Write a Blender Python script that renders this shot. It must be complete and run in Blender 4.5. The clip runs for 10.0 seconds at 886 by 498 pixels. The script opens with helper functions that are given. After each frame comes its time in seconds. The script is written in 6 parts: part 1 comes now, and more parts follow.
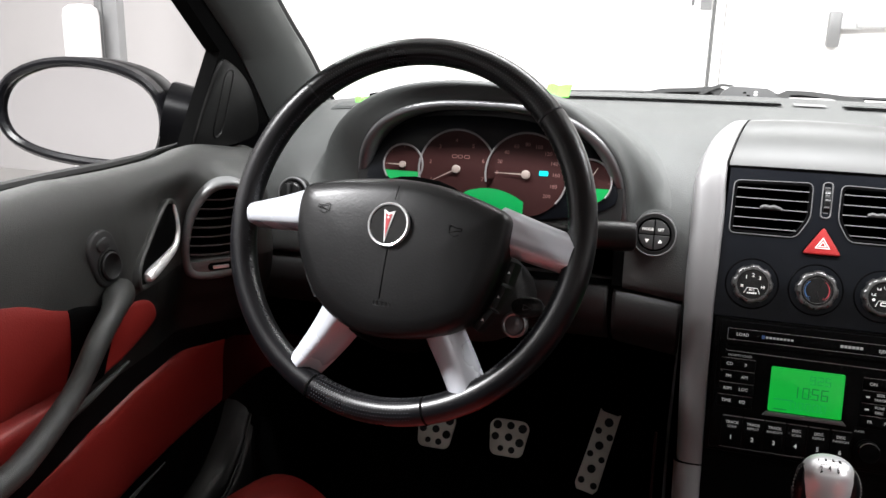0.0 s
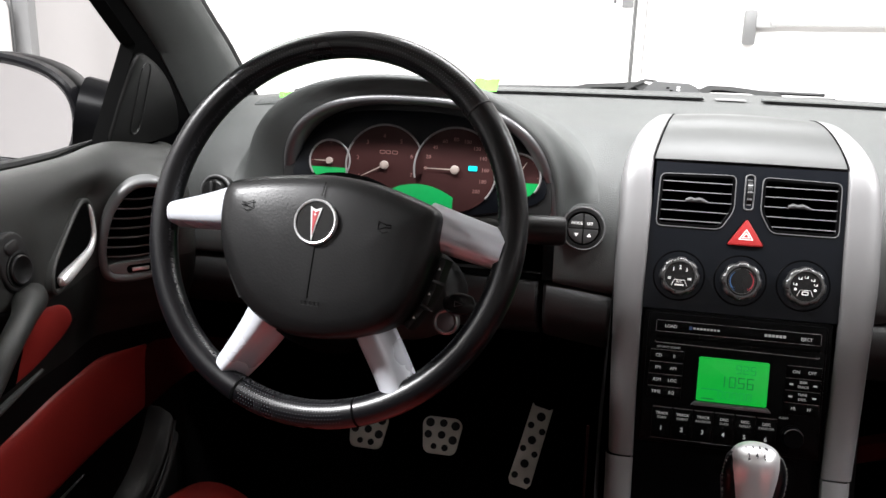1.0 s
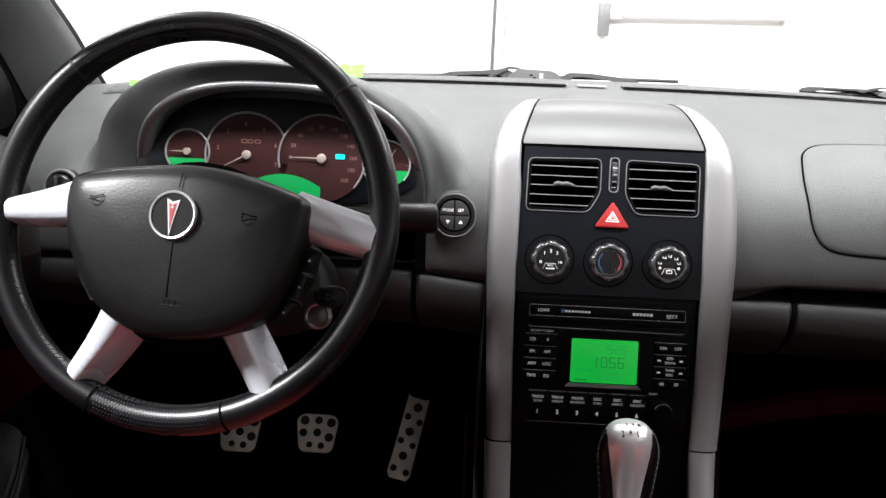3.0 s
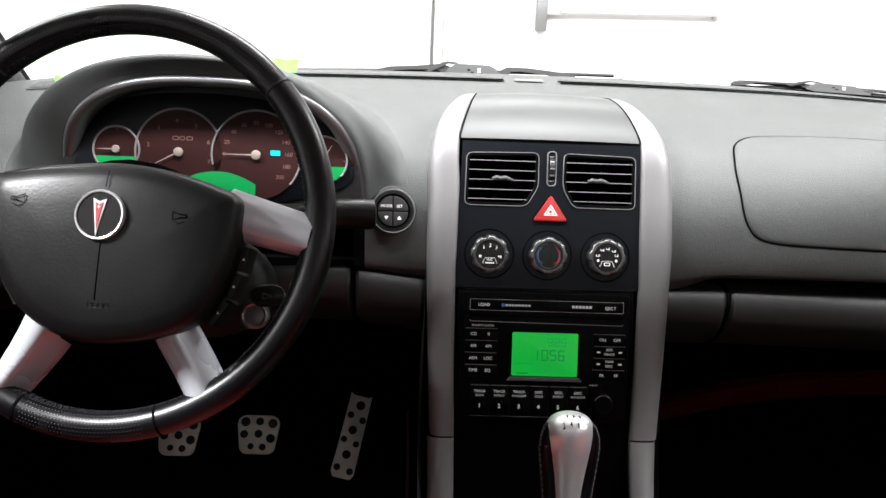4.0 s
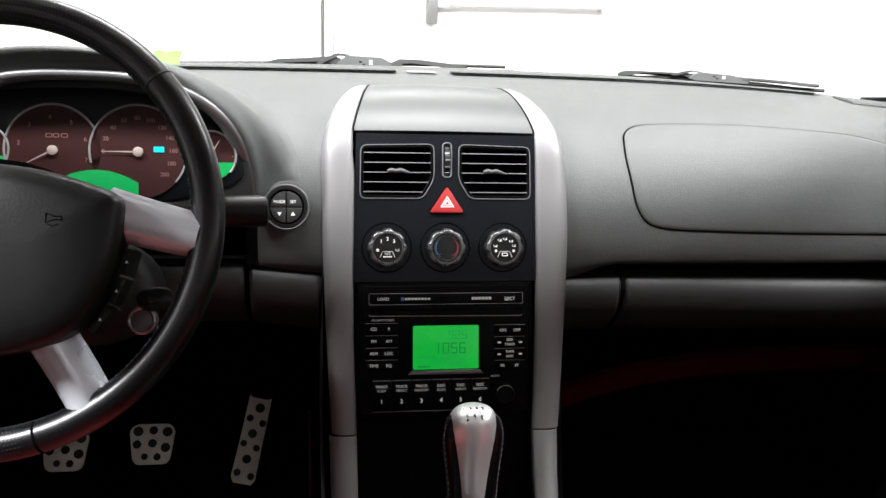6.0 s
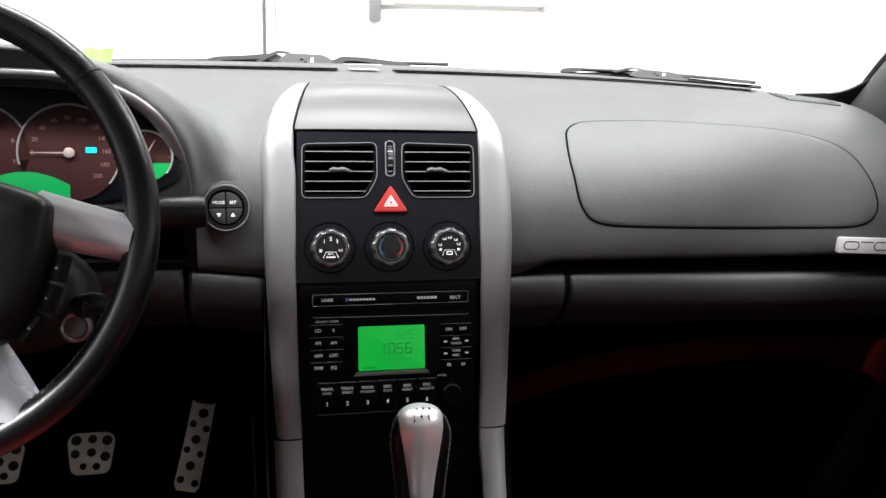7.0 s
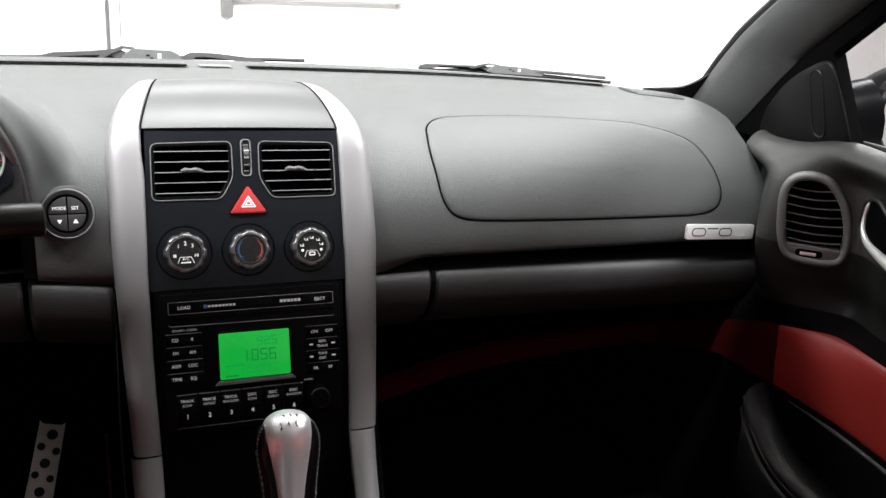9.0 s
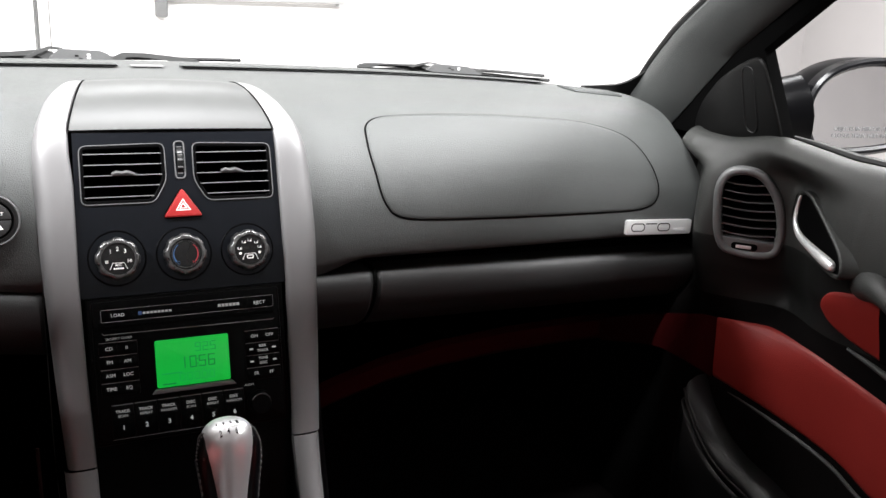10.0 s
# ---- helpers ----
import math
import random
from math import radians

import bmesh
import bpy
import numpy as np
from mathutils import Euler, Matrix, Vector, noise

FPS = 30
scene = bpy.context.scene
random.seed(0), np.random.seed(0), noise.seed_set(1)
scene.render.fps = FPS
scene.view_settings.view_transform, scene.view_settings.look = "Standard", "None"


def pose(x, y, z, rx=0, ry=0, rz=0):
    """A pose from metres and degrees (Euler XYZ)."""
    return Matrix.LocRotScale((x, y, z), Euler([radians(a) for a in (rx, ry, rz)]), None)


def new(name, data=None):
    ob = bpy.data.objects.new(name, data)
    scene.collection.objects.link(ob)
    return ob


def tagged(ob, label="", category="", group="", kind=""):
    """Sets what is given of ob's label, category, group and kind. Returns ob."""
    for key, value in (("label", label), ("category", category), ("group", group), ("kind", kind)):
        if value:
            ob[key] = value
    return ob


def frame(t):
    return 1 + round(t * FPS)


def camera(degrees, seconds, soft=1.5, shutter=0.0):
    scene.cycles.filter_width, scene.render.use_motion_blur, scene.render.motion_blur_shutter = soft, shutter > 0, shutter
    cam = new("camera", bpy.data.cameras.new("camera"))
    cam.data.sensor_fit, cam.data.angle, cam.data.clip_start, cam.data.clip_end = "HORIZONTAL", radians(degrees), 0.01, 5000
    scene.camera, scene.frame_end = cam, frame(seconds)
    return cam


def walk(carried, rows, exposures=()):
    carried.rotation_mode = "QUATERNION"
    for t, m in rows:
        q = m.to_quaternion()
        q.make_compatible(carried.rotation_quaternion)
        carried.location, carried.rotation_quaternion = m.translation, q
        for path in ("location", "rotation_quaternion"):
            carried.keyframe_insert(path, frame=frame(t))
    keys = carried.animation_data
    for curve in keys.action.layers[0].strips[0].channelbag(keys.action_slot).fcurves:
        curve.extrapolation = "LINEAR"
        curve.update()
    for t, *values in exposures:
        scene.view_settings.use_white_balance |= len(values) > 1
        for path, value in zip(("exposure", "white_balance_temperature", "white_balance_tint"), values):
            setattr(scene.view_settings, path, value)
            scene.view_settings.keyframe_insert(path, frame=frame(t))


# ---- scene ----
cam = camera(55.1, 10.0)
# seconds, place, yaw to the left, pitch, lean to the left
ROWS = [
    (0.0, -0.1521, -1.0162, 1.0812, 16.08, -15.26, 1.39),
    (0.5, -0.1526, -1.0102, 1.0785, 13.77, -15.25, 1.54),
    (1.0, -0.1555, -1.0029, 1.0766, 11.16, -15.30, 1.74),
    (1.5, -0.1563, -0.9975, 1.0729, 8.70, -15.34, 1.86),
    (2.0, -0.1590, -0.9911, 1.0702, 6.24, -15.36, 2.04),
    (3.5, -0.1600, -0.9788, 1.0658, 0.08, -15.54, 2.21),
    (4.0, -0.1553, -0.9758, 1.0652, -1.93, -15.61, 2.28),
    (4.5, -0.1538, -0.9723, 1.0647, -3.79, -15.70, 2.41),
    (5.0, -0.1535, -0.9687, 1.0631, -5.53, -15.69, 2.49),
    (5.5, -0.1539, -0.9659, 1.0613, -7.26, -15.69, 2.40),
    (7.0, -0.1478, -0.9549, 1.0604, -12.71, -15.74, 2.48),
    (7.5, -0.1465, -0.9513, 1.0595, -14.70, -15.67, 2.72),
    (8.0, -0.1473, -0.9478, 1.0591, -17.22, -15.60, 3.18),
    (8.5, -0.1491, -0.9420, 1.0566, -19.93, -15.52, 3.42),
    (9.0, -0.1427, -0.9418, 1.0572, -22.15, -15.47, 2.96),
    (9.5, -0.1390, -0.9401, 1.0579, -24.02, -15.43, 2.84),
    (10.0, -0.1358, -0.9376, 1.0557, -25.97, -15.31, 2.84),
]
walk(cam, [(t, pose(x, y, z, 90 + pitch, 0, yaw) @ pose(0, 0, 0, 0, 0, lean)) for t, x, y, z, yaw, pitch, lean in ROWS],
     exposures=[(0.0, 0.44), (10.0, 0.44)])

# ---- light ----
world = bpy.data.worlds.new("garage_air")
world.use_nodes = True
world.node_tree.nodes["Background"].inputs[0].default_value = (0.9, 0.95, 1.0, 1)
world.node_tree.nodes["Background"].inputs[1].default_value = 0.05
scene.world = world


def unseen_lamp(x, y, sx, sy, watts, z=3.1):
    lamp = bpy.data.lights.new("unseen_lamp", "AREA")
    lamp.shape, lamp.size, lamp.size_y, lamp.energy = "RECTANGLE", sx, sy, watts
    lamp.color = (0.985, 0.985, 1.0)
    ob = new("unseen_lamp", lamp)
    ob.location = (x, y, z)


# added lamps out of view; watts balanced singly to light dash and doors
for lx, front, rear in ((-2.6, 88, 520), (0.0, 80, 250), (2.6, 105, 330)):
    unseen_lamp(lx, 1.4, 1.5, 0.6, front)
    unseen_lamp(lx, -1.22, 1.5, 0.6, rear)

# ---- materials ----
def material(name, color, rough=0.5, metal=0.0, spec=0.5, coat=0.0):
    m = bpy.data.materials.new(name)
    m.use_nodes = True
    b = m.node_tree.nodes["Principled BSDF"]
    b.inputs["Base Color"].default_value = (*color, 1)
    b.inputs["Roughness"].default_value = rough
    b.inputs["Metallic"].default_value = metal
    b.inputs["Specular IOR Level"].default_value = spec
    b.inputs["Coat Weight"].default_value = coat
    return m


def textured(m, vary=0.25, big=6.0, fine=300.0, bump=0.15, kind="noise", depth=0.0006, rough_vary=0.08):
    """Adds colour variation at two scales, gloss variation and a fine relief to a material."""
    t = m.node_tree
    n, l = t.nodes, t.links
    b = n["Principled BSDF"]
    base = tuple(b.inputs["Base Color"].default_value)
    co = n.new("ShaderNodeTexCoord")
    large = n.new("ShaderNodeTexNoise")
    large.inputs["Scale"].default_value, large.inputs["Detail"].default_value = big, 4
    small = n.new("ShaderNodeTexVoronoi" if kind == "cells" else "ShaderNodeTexNoise")
    small.inputs["Scale"].default_value = fine
    if kind == "cells":
        small.feature = "DISTANCE_TO_EDGE"
        out = small.outputs["Distance"]
        warp = n.new("ShaderNodeTexNoise")
        warp.inputs["Scale"].default_value = fine * 0.6
        mixv = n.new("ShaderNodeVectorMath")
        mixv.operation = "MULTIPLY_ADD"
        mixv.inputs[1].default_value = (1.2 / fine,) * 3
        l.new(co.outputs["Object"], warp.inputs["Vector"])
        l.new(warp.outputs["Color"], mixv.inputs[0])
        l.new(co.outputs["Object"], mixv.inputs[2])
        l.new(mixv.outputs[0], small.inputs["Vector"])
    else:
        small.inputs["Detail"].default_value = 3
        out = small.outputs["Fac"]
        l.new(co.outputs["Object"], small.inputs["Vector"])
    l.new(co.outputs["Object"], large.inputs["Vector"])
    ramp = n.new("ShaderNodeMapRange")
    ramp.inputs["To Min"].default_value, ramp.inputs["To Max"].default_value = 1 - vary, 1 + vary
    l.new(large.outputs["Fac"], ramp.inputs["Value"])
    mul = n.new("ShaderNodeVectorMath")
    mul.operation = "SCALE"
    mul.inputs[0].default_value = base[:3]
    l.new(ramp.outputs["Result"], mul.inputs["Scale"])
    l.new(mul.outputs[0], b.inputs["Base Color"])
    r = n.new("ShaderNodeMapRange")
    rough = b.inputs["Roughness"].default_value
    r.inputs["To Min"].default_value, r.inputs["To Max"].default_value = max(0.02, rough - rough_vary), rough + rough_vary
    l.new(large.outputs["Fac"], r.inputs["Value"])
    l.new(r.outputs["Result"], b.inputs["Roughness"])
    bp = n.new("ShaderNodeBump")
    bp.inputs["Strength"].default_value, bp.inputs["Distance"].default_value = bump, depth
    if kind == "cells":
        cl = n.new("ShaderNodeMapRange")
        cl.inputs["From Max"].default_value = 0.25
        l.new(out, cl.inputs["Value"])
        out = cl.outputs["Result"]
    l.new(out, bp.inputs["Height"])
    l.new(bp.outputs["Normal"], b.inputs["Normal"])
    return m


def glowing(name, color, strength):
    m = material(name, tuple(c * 0.3 for c in color), 0.3)
    b = m.node_tree.nodes["Principled BSDF"]
    b.inputs["Emission Color"].default_value = (*color, 1)
    b.inputs["Emission Strength"].default_value = strength
    return m


def clear_glass(name, tint=(1, 1, 1)):
    m = bpy.data.materials.new(name)
    m.use_nodes = True
    t = m.node_tree
    t.nodes.remove(t.nodes["Principled BSDF"])
    mix, see, gloss = (t.nodes.new(k) for k in ("ShaderNodeMixShader", "ShaderNodeBsdfTransparent", "ShaderNodeBsdfGlossy"))
    see.inputs["Color"].default_value = (*tint, 1)
    gloss.inputs["Roughness"].default_value = 0.02
    mix.inputs[0].default_value = 0.04
    t.links.new(see.outputs[0], mix.inputs[1])
    t.links.new(gloss.outputs[0], mix.inputs[2])
    t.links.new(mix.outputs[0], t.nodes["Material Output"].inputs["Surface"])
    return m


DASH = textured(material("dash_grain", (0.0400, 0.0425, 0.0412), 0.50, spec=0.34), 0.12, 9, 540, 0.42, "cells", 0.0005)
DOORSKIN = textured(material("door_skin_grain", (0.0255, 0.0263, 0.0246), 0.48, spec=0.28), 0.12, 9, 560, 0.3, "cells", 0.0005)
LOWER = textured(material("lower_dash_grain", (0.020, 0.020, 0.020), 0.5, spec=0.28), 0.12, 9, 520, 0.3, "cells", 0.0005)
LID = textured(material("lid_plastic", (0.04, 0.041, 0.040), 0.45, spec=0.3), 0.08, 7, 900, 0.05)
PANEL = textured(material("panel_plastic", (0.0025, 0.0031, 0.0044), 0.30, spec=0.20), 0.08, 8, 900, 0.04)
BLACK = textured(material("black_plastic", (0.0055, 0.0055, 0.0055), 0.42, spec=0.25), 0.15, 10, 700, 0.08)
RADIO = textured(material("radio_plastic", (0.001, 0.001, 0.0011), 0.35, spec=0.05), 0.15, 10, 700, 0.05)
VENTRING = textured(material("satin_grey_plastic", (0.115, 0.117, 0.117), 0.42, 0.1), 0.06, 9, 800, 0.05)
LIPGREY = textured(material("satin_lip_grey", (0.17, 0.17, 0.174), 0.34, 0.7), 0.06, 9, 800, 0.05)
LEVER = textured(material("satin_lever", (0.80, 0.80, 0.79), 0.3, 0.6), 0.03, 8, 300, 0.01)
GLOSS = textured(material("gloss_black", (0.006, 0.006, 0.006), 0.25, spec=0.35), 0.1, 6, 300, 0.01)
POCKET = textured(material("pocket_plastic", (0.003, 0.003, 0.0034), 0.30, spec=0.4), 0.15, 10, 500, 0.05)
GLOSSTRIM = textured(material("satin_black_trim", (0.0010, 0.0010, 0.0010), 0.42, spec=0.05), 0.15, 10, 500, 0.05)
COVER = textured(material("corner_cover_plastic", (0.0045, 0.0045, 0.0044), 0.4, spec=0.16), 0.15, 10, 500, 0.05)
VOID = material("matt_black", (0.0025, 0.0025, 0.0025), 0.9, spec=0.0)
WIPER = textured(material("wiper_metal", (0.045, 0.045, 0.045), 0.5, spec=0.3), 0.2, 12, 200, 0.1)
RUBBER = textured(material("black_rubber", (0.008, 0.008, 0.008), 0.55, spec=0.3), 0.2, 12, 200, 0.1)
WHEEL = textured(material("wheel_leather", (0.0022, 0.0022, 0.0028), 0.29, spec=0.30), 0.2, 14, 500, 0.08, "noise", 0.0004)
WHEEL_SMOOTH = textured(material("wheel_leather_worn", (0.0022, 0.0022, 0.0028), 0.31, spec=0.30), 0.2, 14, 260, 0.1, "noise", 0.0004)
PAD = textured(material("airbag_pad_skin", (0.0034, 0.0034, 0.0035), 0.36, spec=0.21), 0.15, 14, 480, 0.26, "noise", 0.0005)
SILVER = textured(material("silver_paint", (0.172, 0.170, 0.171), 0.46, 0.5, spec=0.3), 0.05, 5, 1500, 0.06)
GREYRIM = textured(material("grey_plastic", (0.085, 0.085, 0.086), 0.4, 0.1), 0.08, 9, 800, 0.05)
RED = textured(material("red_leather", (0.172, 0.0122, 0.0094), 0.5, spec=0.3), 0.15, 8, 380, 0.2, "cells", 0.0005)
RED_CARPET = textured(material("red_carpet_in_shade", (0.040, 0.002, 0.0025), 0.9, spec=0.1), 0.3, 20, 900, 0.5)
# darker copy of the door skin, for the shaded hollow below the vent
DOORSKIN_SHADED = textured(material("door_skin_grain_shaded", (0.0065, 0.0067, 0.0063), 0.5, spec=0.16), 0.12, 9, 560, 0.25, "cells", 0.0005)
# kick panel red, taken down to stand for the shade under the dash
KICK_SHADE = textured(material("red_carpet_deep_shade", (0.026, 0.0013, 0.0015), 0.9, spec=0.05), 0.3, 20, 900, 0.5)
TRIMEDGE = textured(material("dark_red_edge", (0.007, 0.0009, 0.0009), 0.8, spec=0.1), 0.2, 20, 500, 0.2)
CARPET = textured(material("black_carpet", (0.0030, 0.0025, 0.0025), 0.95, spec=0.03), 0.3, 20, 900, 0.6)
STEEL = textured(material("brushed_pedal", (0.68, 0.63, 0.57), 0.38, 0.1), 0.25, 30, 1200, 0.2)
WALL = textured(material("white_wall_paint", (0.80, 0.79, 0.78), 0.6), 0.03, 1.5, 90, 0.04)
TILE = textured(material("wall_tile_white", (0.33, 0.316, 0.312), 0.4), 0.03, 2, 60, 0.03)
BOLLARD = textured(material("bollard_sleeve", (0.50, 0.487, 0.48), 0.4), 0.04, 6, 200, 0.03)
BARMETAL = textured(material("push_bar_metal", (0.42, 0.42, 0.42), 0.35, 0.3), 0.08, 6, 120, 0.03)
FLOORM = textured(material("garage_floor_paint", (0.26, 0.25, 0.24), 0.35), 0.2, 1.2, 40, 0.05)
DARKFRAME = textured(material("grey_frame", (0.10, 0.10, 0.10), 0.5), 0.1, 4, 80, 0.03)
GREYMETAL = textured(material("bar_metal", (0.16, 0.16, 0.16), 0.4, 0.2), 0.08, 6, 120, 0.03)
GLASS = clear_glass("clear_glass", (0.97, 0.98, 0.97))
MIRROR = material("mirror_silver", (0.86, 0.86, 0.87), 0.02, 1.0)
PAINT = textured(material("black_car_paint", (0.0012, 0.0012, 0.0014), 0.30, spec=0.03), 0.1, 3, 50, 0.01)
MIRRORRIM = textured(material("gloss_black_rim", (0.0025, 0.0025, 0.003), 0.22, spec=0.14), 0.1, 6, 80, 0.01)
GREEN = glowing("green_display", (0.003, 0.58, 0.055), 0.42)
GREEN_DIM = glowing("green_display_dim", (0.0, 0.5, 0.11), 0.20)
LCDINK = glowing("display_ink", (0.0, 0.20, 0.045), 0.40)
LCDFAINT = glowing("display_ink_faint", (0.0, 0.42, 0.085), 0.42)
CYAN = glowing("cyan_lamp", (0.0, 0.65, 0.8), 0.9)
GAUGE = textured(material("gauge_face", (0.021, 0.0062, 0.0058), 0.55, spec=0.12), 0.1, 20, 500, 0.02)
DIALRING = textured(material("dial_ring_metal", (0.22, 0.21, 0.21), 0.35, 0.5), 0.05, 6, 900, 0.04)
GAUGEINK = material("gauge_print", (0.14, 0.066, 0.060), 0.5)
INK = material("white_print", (0.86, 0.86, 0.84), 0.5)
INKDIM = material("grey_print", (0.60, 0.60, 0.60), 0.5)
KEYINK = glowing("lit_key_print", (0.80, 0.81, 0.80), 0.24)
KEYDIM = glowing("lit_key_print_small", (0.70, 0.71, 0.70), 0.15)
HUB = material("pale_hub", (0.21, 0.17, 0.15), 0.5)
INKFAINT = material("faint_print", (0.23, 0.23, 0.23), 0.5)
ETCH = material("etched_print", (0.09, 0.09, 0.09), 0.5)
BLUEINK = material("blue_print", (0.02, 0.05, 0.14), 0.5)
BLUEDIM = material("faded_blue_print", (0.03, 0.085, 0.20), 0.5)
REDDIM = material("faded_red_print", (0.30, 0.03, 0.04), 0.5)
COLLAR = textured(material("worn_dark_chrome", (0.12, 0.12, 0.12), 0.3, 0.85), 0.6, 160, 700, 0.1, rough_vary=0.12)
BEVEL = textured(material("bright_bevel", (0.10, 0.10, 0.10), 0.3, 0.7), 0.4, 200, 700, 0.05)
REDINK = material("red_print", (0.32, 0.015, 0.02), 0.5)
HAZARD = textured(material("red_button", (0.21, 0.012, 0.012), 0.38, spec=0.3), 0.06, 30, 900, 0.03)
LIME = textured(material("lime_tape", (0.055, 0.33, 0.012), 0.5), 0.06, 20, 300, 0.05)
STITCH = material("pale_thread", (0.013, 0.013, 0.015), 0.7)
THREAD = material("grey_thread", (0.16, 0.155, 0.15), 0.7)
PINHOLE_GLINT = material("pinhole_glint", (0.034, 0.035, 0.039), 0.5)
KNOB = textured(material("satin_knob", (0.70, 0.70, 0.71), 0.31, 0.62), 0.04, 12, 900, 0.03)
SPOKE = textured(material("silver_spoke_paint", (0.46, 0.475, 0.51), 0.28, 0.3), 0.05, 9, 1500, 0.05)
# pale so that unseen trim bounces neutral light into the cabin
HEAD = textured(material("headliner_cloth", (0.58, 0.58, 0.57), 0.9), 0.05, 9, 900, 0.2)


# ---- building helpers ----
def finish(bm, angle=35, smooth=True):
    me = bpy.data.meshes.new("mesh")
    bmesh.ops.recalc_face_normals(bm, faces=bm.faces)
    bm.to_mesh(me)
    bm.free()
    if smooth:
        me.shade_smooth()
        me.set_sharp_from_angle(angle=radians(angle))
    return me


def thing(name, m, label, category, group="", kind=""):
    ob = new(name)
    ob.empty_display_size = 0.05
    ob.matrix_world = m
    return tagged(ob, label, category, group, kind)


def part(name, bm, mat, parent=None, label="", angle=35, smooth=True):
    me = bm if isinstance(bm, bpy.types.Mesh) else finish(bm, angle, smooth)
    me.name = name
    me.materials.clear()
    me.materials.append(mat)
    ob = new(name, me)
    ob.parent = parent
    if label:
        ob["label"] = label
    return ob


def solid(name, bm, mat, label, category, kind="", m=None, group="", angle=35):
    """A thing of one mesh."""
    ob = part(name, bm, mat, None, "", angle)
    if m is not None:
        ob.matrix_world = m
    return tagged(ob, label, category, group, kind)


def facing(x, y, z, lean):
    """A frame at a face that leans back by so many degrees: x right, y up the face, z out of it towards the cabin."""
    a = radians(lean)
    return Matrix(((1, 0, 0, x), (0, math.sin(a), -math.cos(a), y), (0, math.cos(a), math.sin(a), z), (0, 0, 0, 1)))


def curve(points, s):
    """A smooth curve through points; s counts points."""
    k = min(max(int(s), 0), len(points) - 2)
    u = s - k
    p = [Vector(points[min(max(j, 0), len(points) - 1)]) for j in (k - 1, k, k + 1, k + 2)]
    return 0.5 * (2 * p[1] + (p[2] - p[0]) * u + (2 * p[0] - 5 * p[1] + 4 * p[2] - p[3]) * u * u + (3 * p[1] - p[0] - 3 * p[2] + p[3]) * u ** 3)


def smooth_line(points, per=8):
    n = (len(points) - 1) * per
    return [curve(points, i / per) for i in range(n + 1)]


def smooth_loop(points, per=6):
    p = list(points)
    ext = [p[-1]] + p + [p[0], p[1]]
    return [curve(ext, 1 + i / per) for i in range(len(p) * per)]


def loft(rows, close_u=False, close_v=False, caps=False, bm=None):
    """A skin over rows of equally many points."""
    bm = bm or bmesh.new()
    vs = [[bm.verts.new(p) for p in r] for r in rows]
    nr, nc = len(vs), len(vs[0])
    for i in range(nr if close_v else nr - 1):
        for j in range(nc if close_u else nc - 1):
            a, b, c, d = vs[i][j], vs[i][(j + 1) % nc], vs[(i + 1) % nr][(j + 1) % nc], vs[(i + 1) % nr][j]
            bm.faces.new((a, b, c, d))
    if caps:
        bm.faces.new(vs[0][::-1])
        bm.faces.new(vs[-1])
    return bm


def thicken(bm, amount):
    geo = list(bm.faces)
    bmesh.ops.recalc_face_normals(bm, faces=geo)
    bmesh.ops.solidify(bm, geom=geo, thickness=amount)
    return bm


def rrect(x0, y0, x1, y1, r, n=4):
    out = []
    for cx, cy, a in ((x1 - r, y1 - r, 0), (x0 + r, y1 - r, 90), (x0 + r, y0 + r, 180), (x1 - r, y0 + r, 270)):
        for k in range(n + 1):
            b = radians(a + 90 * k / n)
            out.append((cx + r * math.cos(b), cy + r * math.sin(b)))
    return out


def circle(cx, cy, r, n=32, a0=0.0):
    return [(cx + r * math.cos(a0 + 2 * math.pi * k / n), cy + r * math.sin(a0 + 2 * math.pi * k / n)) for k in range(n)]


def inset(outline, d):
    """The outline drawn in by d."""
    n, out = len(outline), []
    area = sum(outline[i][0] * outline[(i + 1) % n][1] - outline[(i + 1) % n][0] * outline[i][1] for i in range(n))
    sgn = 1 if area > 0 else -1
    for i in range(n):
        p, q, r = Vector(outline[i - 1][:2]), Vector(outline[i][:2]), Vector(outline[(i + 1) % n][:2])
        a, b = (q - p), (r - q)
        if a.length < 1e-9 or b.length < 1e-9:
            out.append(tuple(q))
            continue
        na, nb = Vector((-a.y, a.x)).normalized(), Vector((-b.y, b.x)).normalized()
        h = (na + nb)
        h = h.normalized() if h.length > 1e-6 else na
        k = min(2.0, 1 / max(0.3, h.dot(na)))
        out.append(tuple(q + h * d * k * sgn))
    return out


def plate(outline, z0, z1, bevel=0.0, bm=None, steps=2):
    """A flat piece with that outline from z0 to z1; its upper edge is rounded."""
    rows = [[(p[0], p[1], z0) for p in outline]]
    if bevel > 0:
        for k in range(steps + 1):
            a = math.pi / 2 * k / steps
            ins = inset(outline, bevel * (1 - math.cos(a)))
            rows.append([(p[0], p[1], z1 - bevel + bevel * math.sin(a)) for p in ins])
    else:
        rows.append([(p[0], p[1], z1) for p in outline])
    return loft(rows, close_u=True, caps=True, bm=bm)


def rim_of(outline, width, z0, z1, bevel=0.0006, bm=None):
    """A closed frame along an outline, from z0 up to z1."""
    inner = inset(outline, width)
    rows = []
    for o, z in ((outline, z0), (inset(outline, 0), z1 - bevel), (inset(outline, bevel), z1), (inset(outline, width - bevel), z1), (inner, z1 - bevel), (inner, z0)):
        rows.append([(p[0], p[1], z) for p in o])
    return loft(rows, close_u=True, close_v=True, bm=bm)


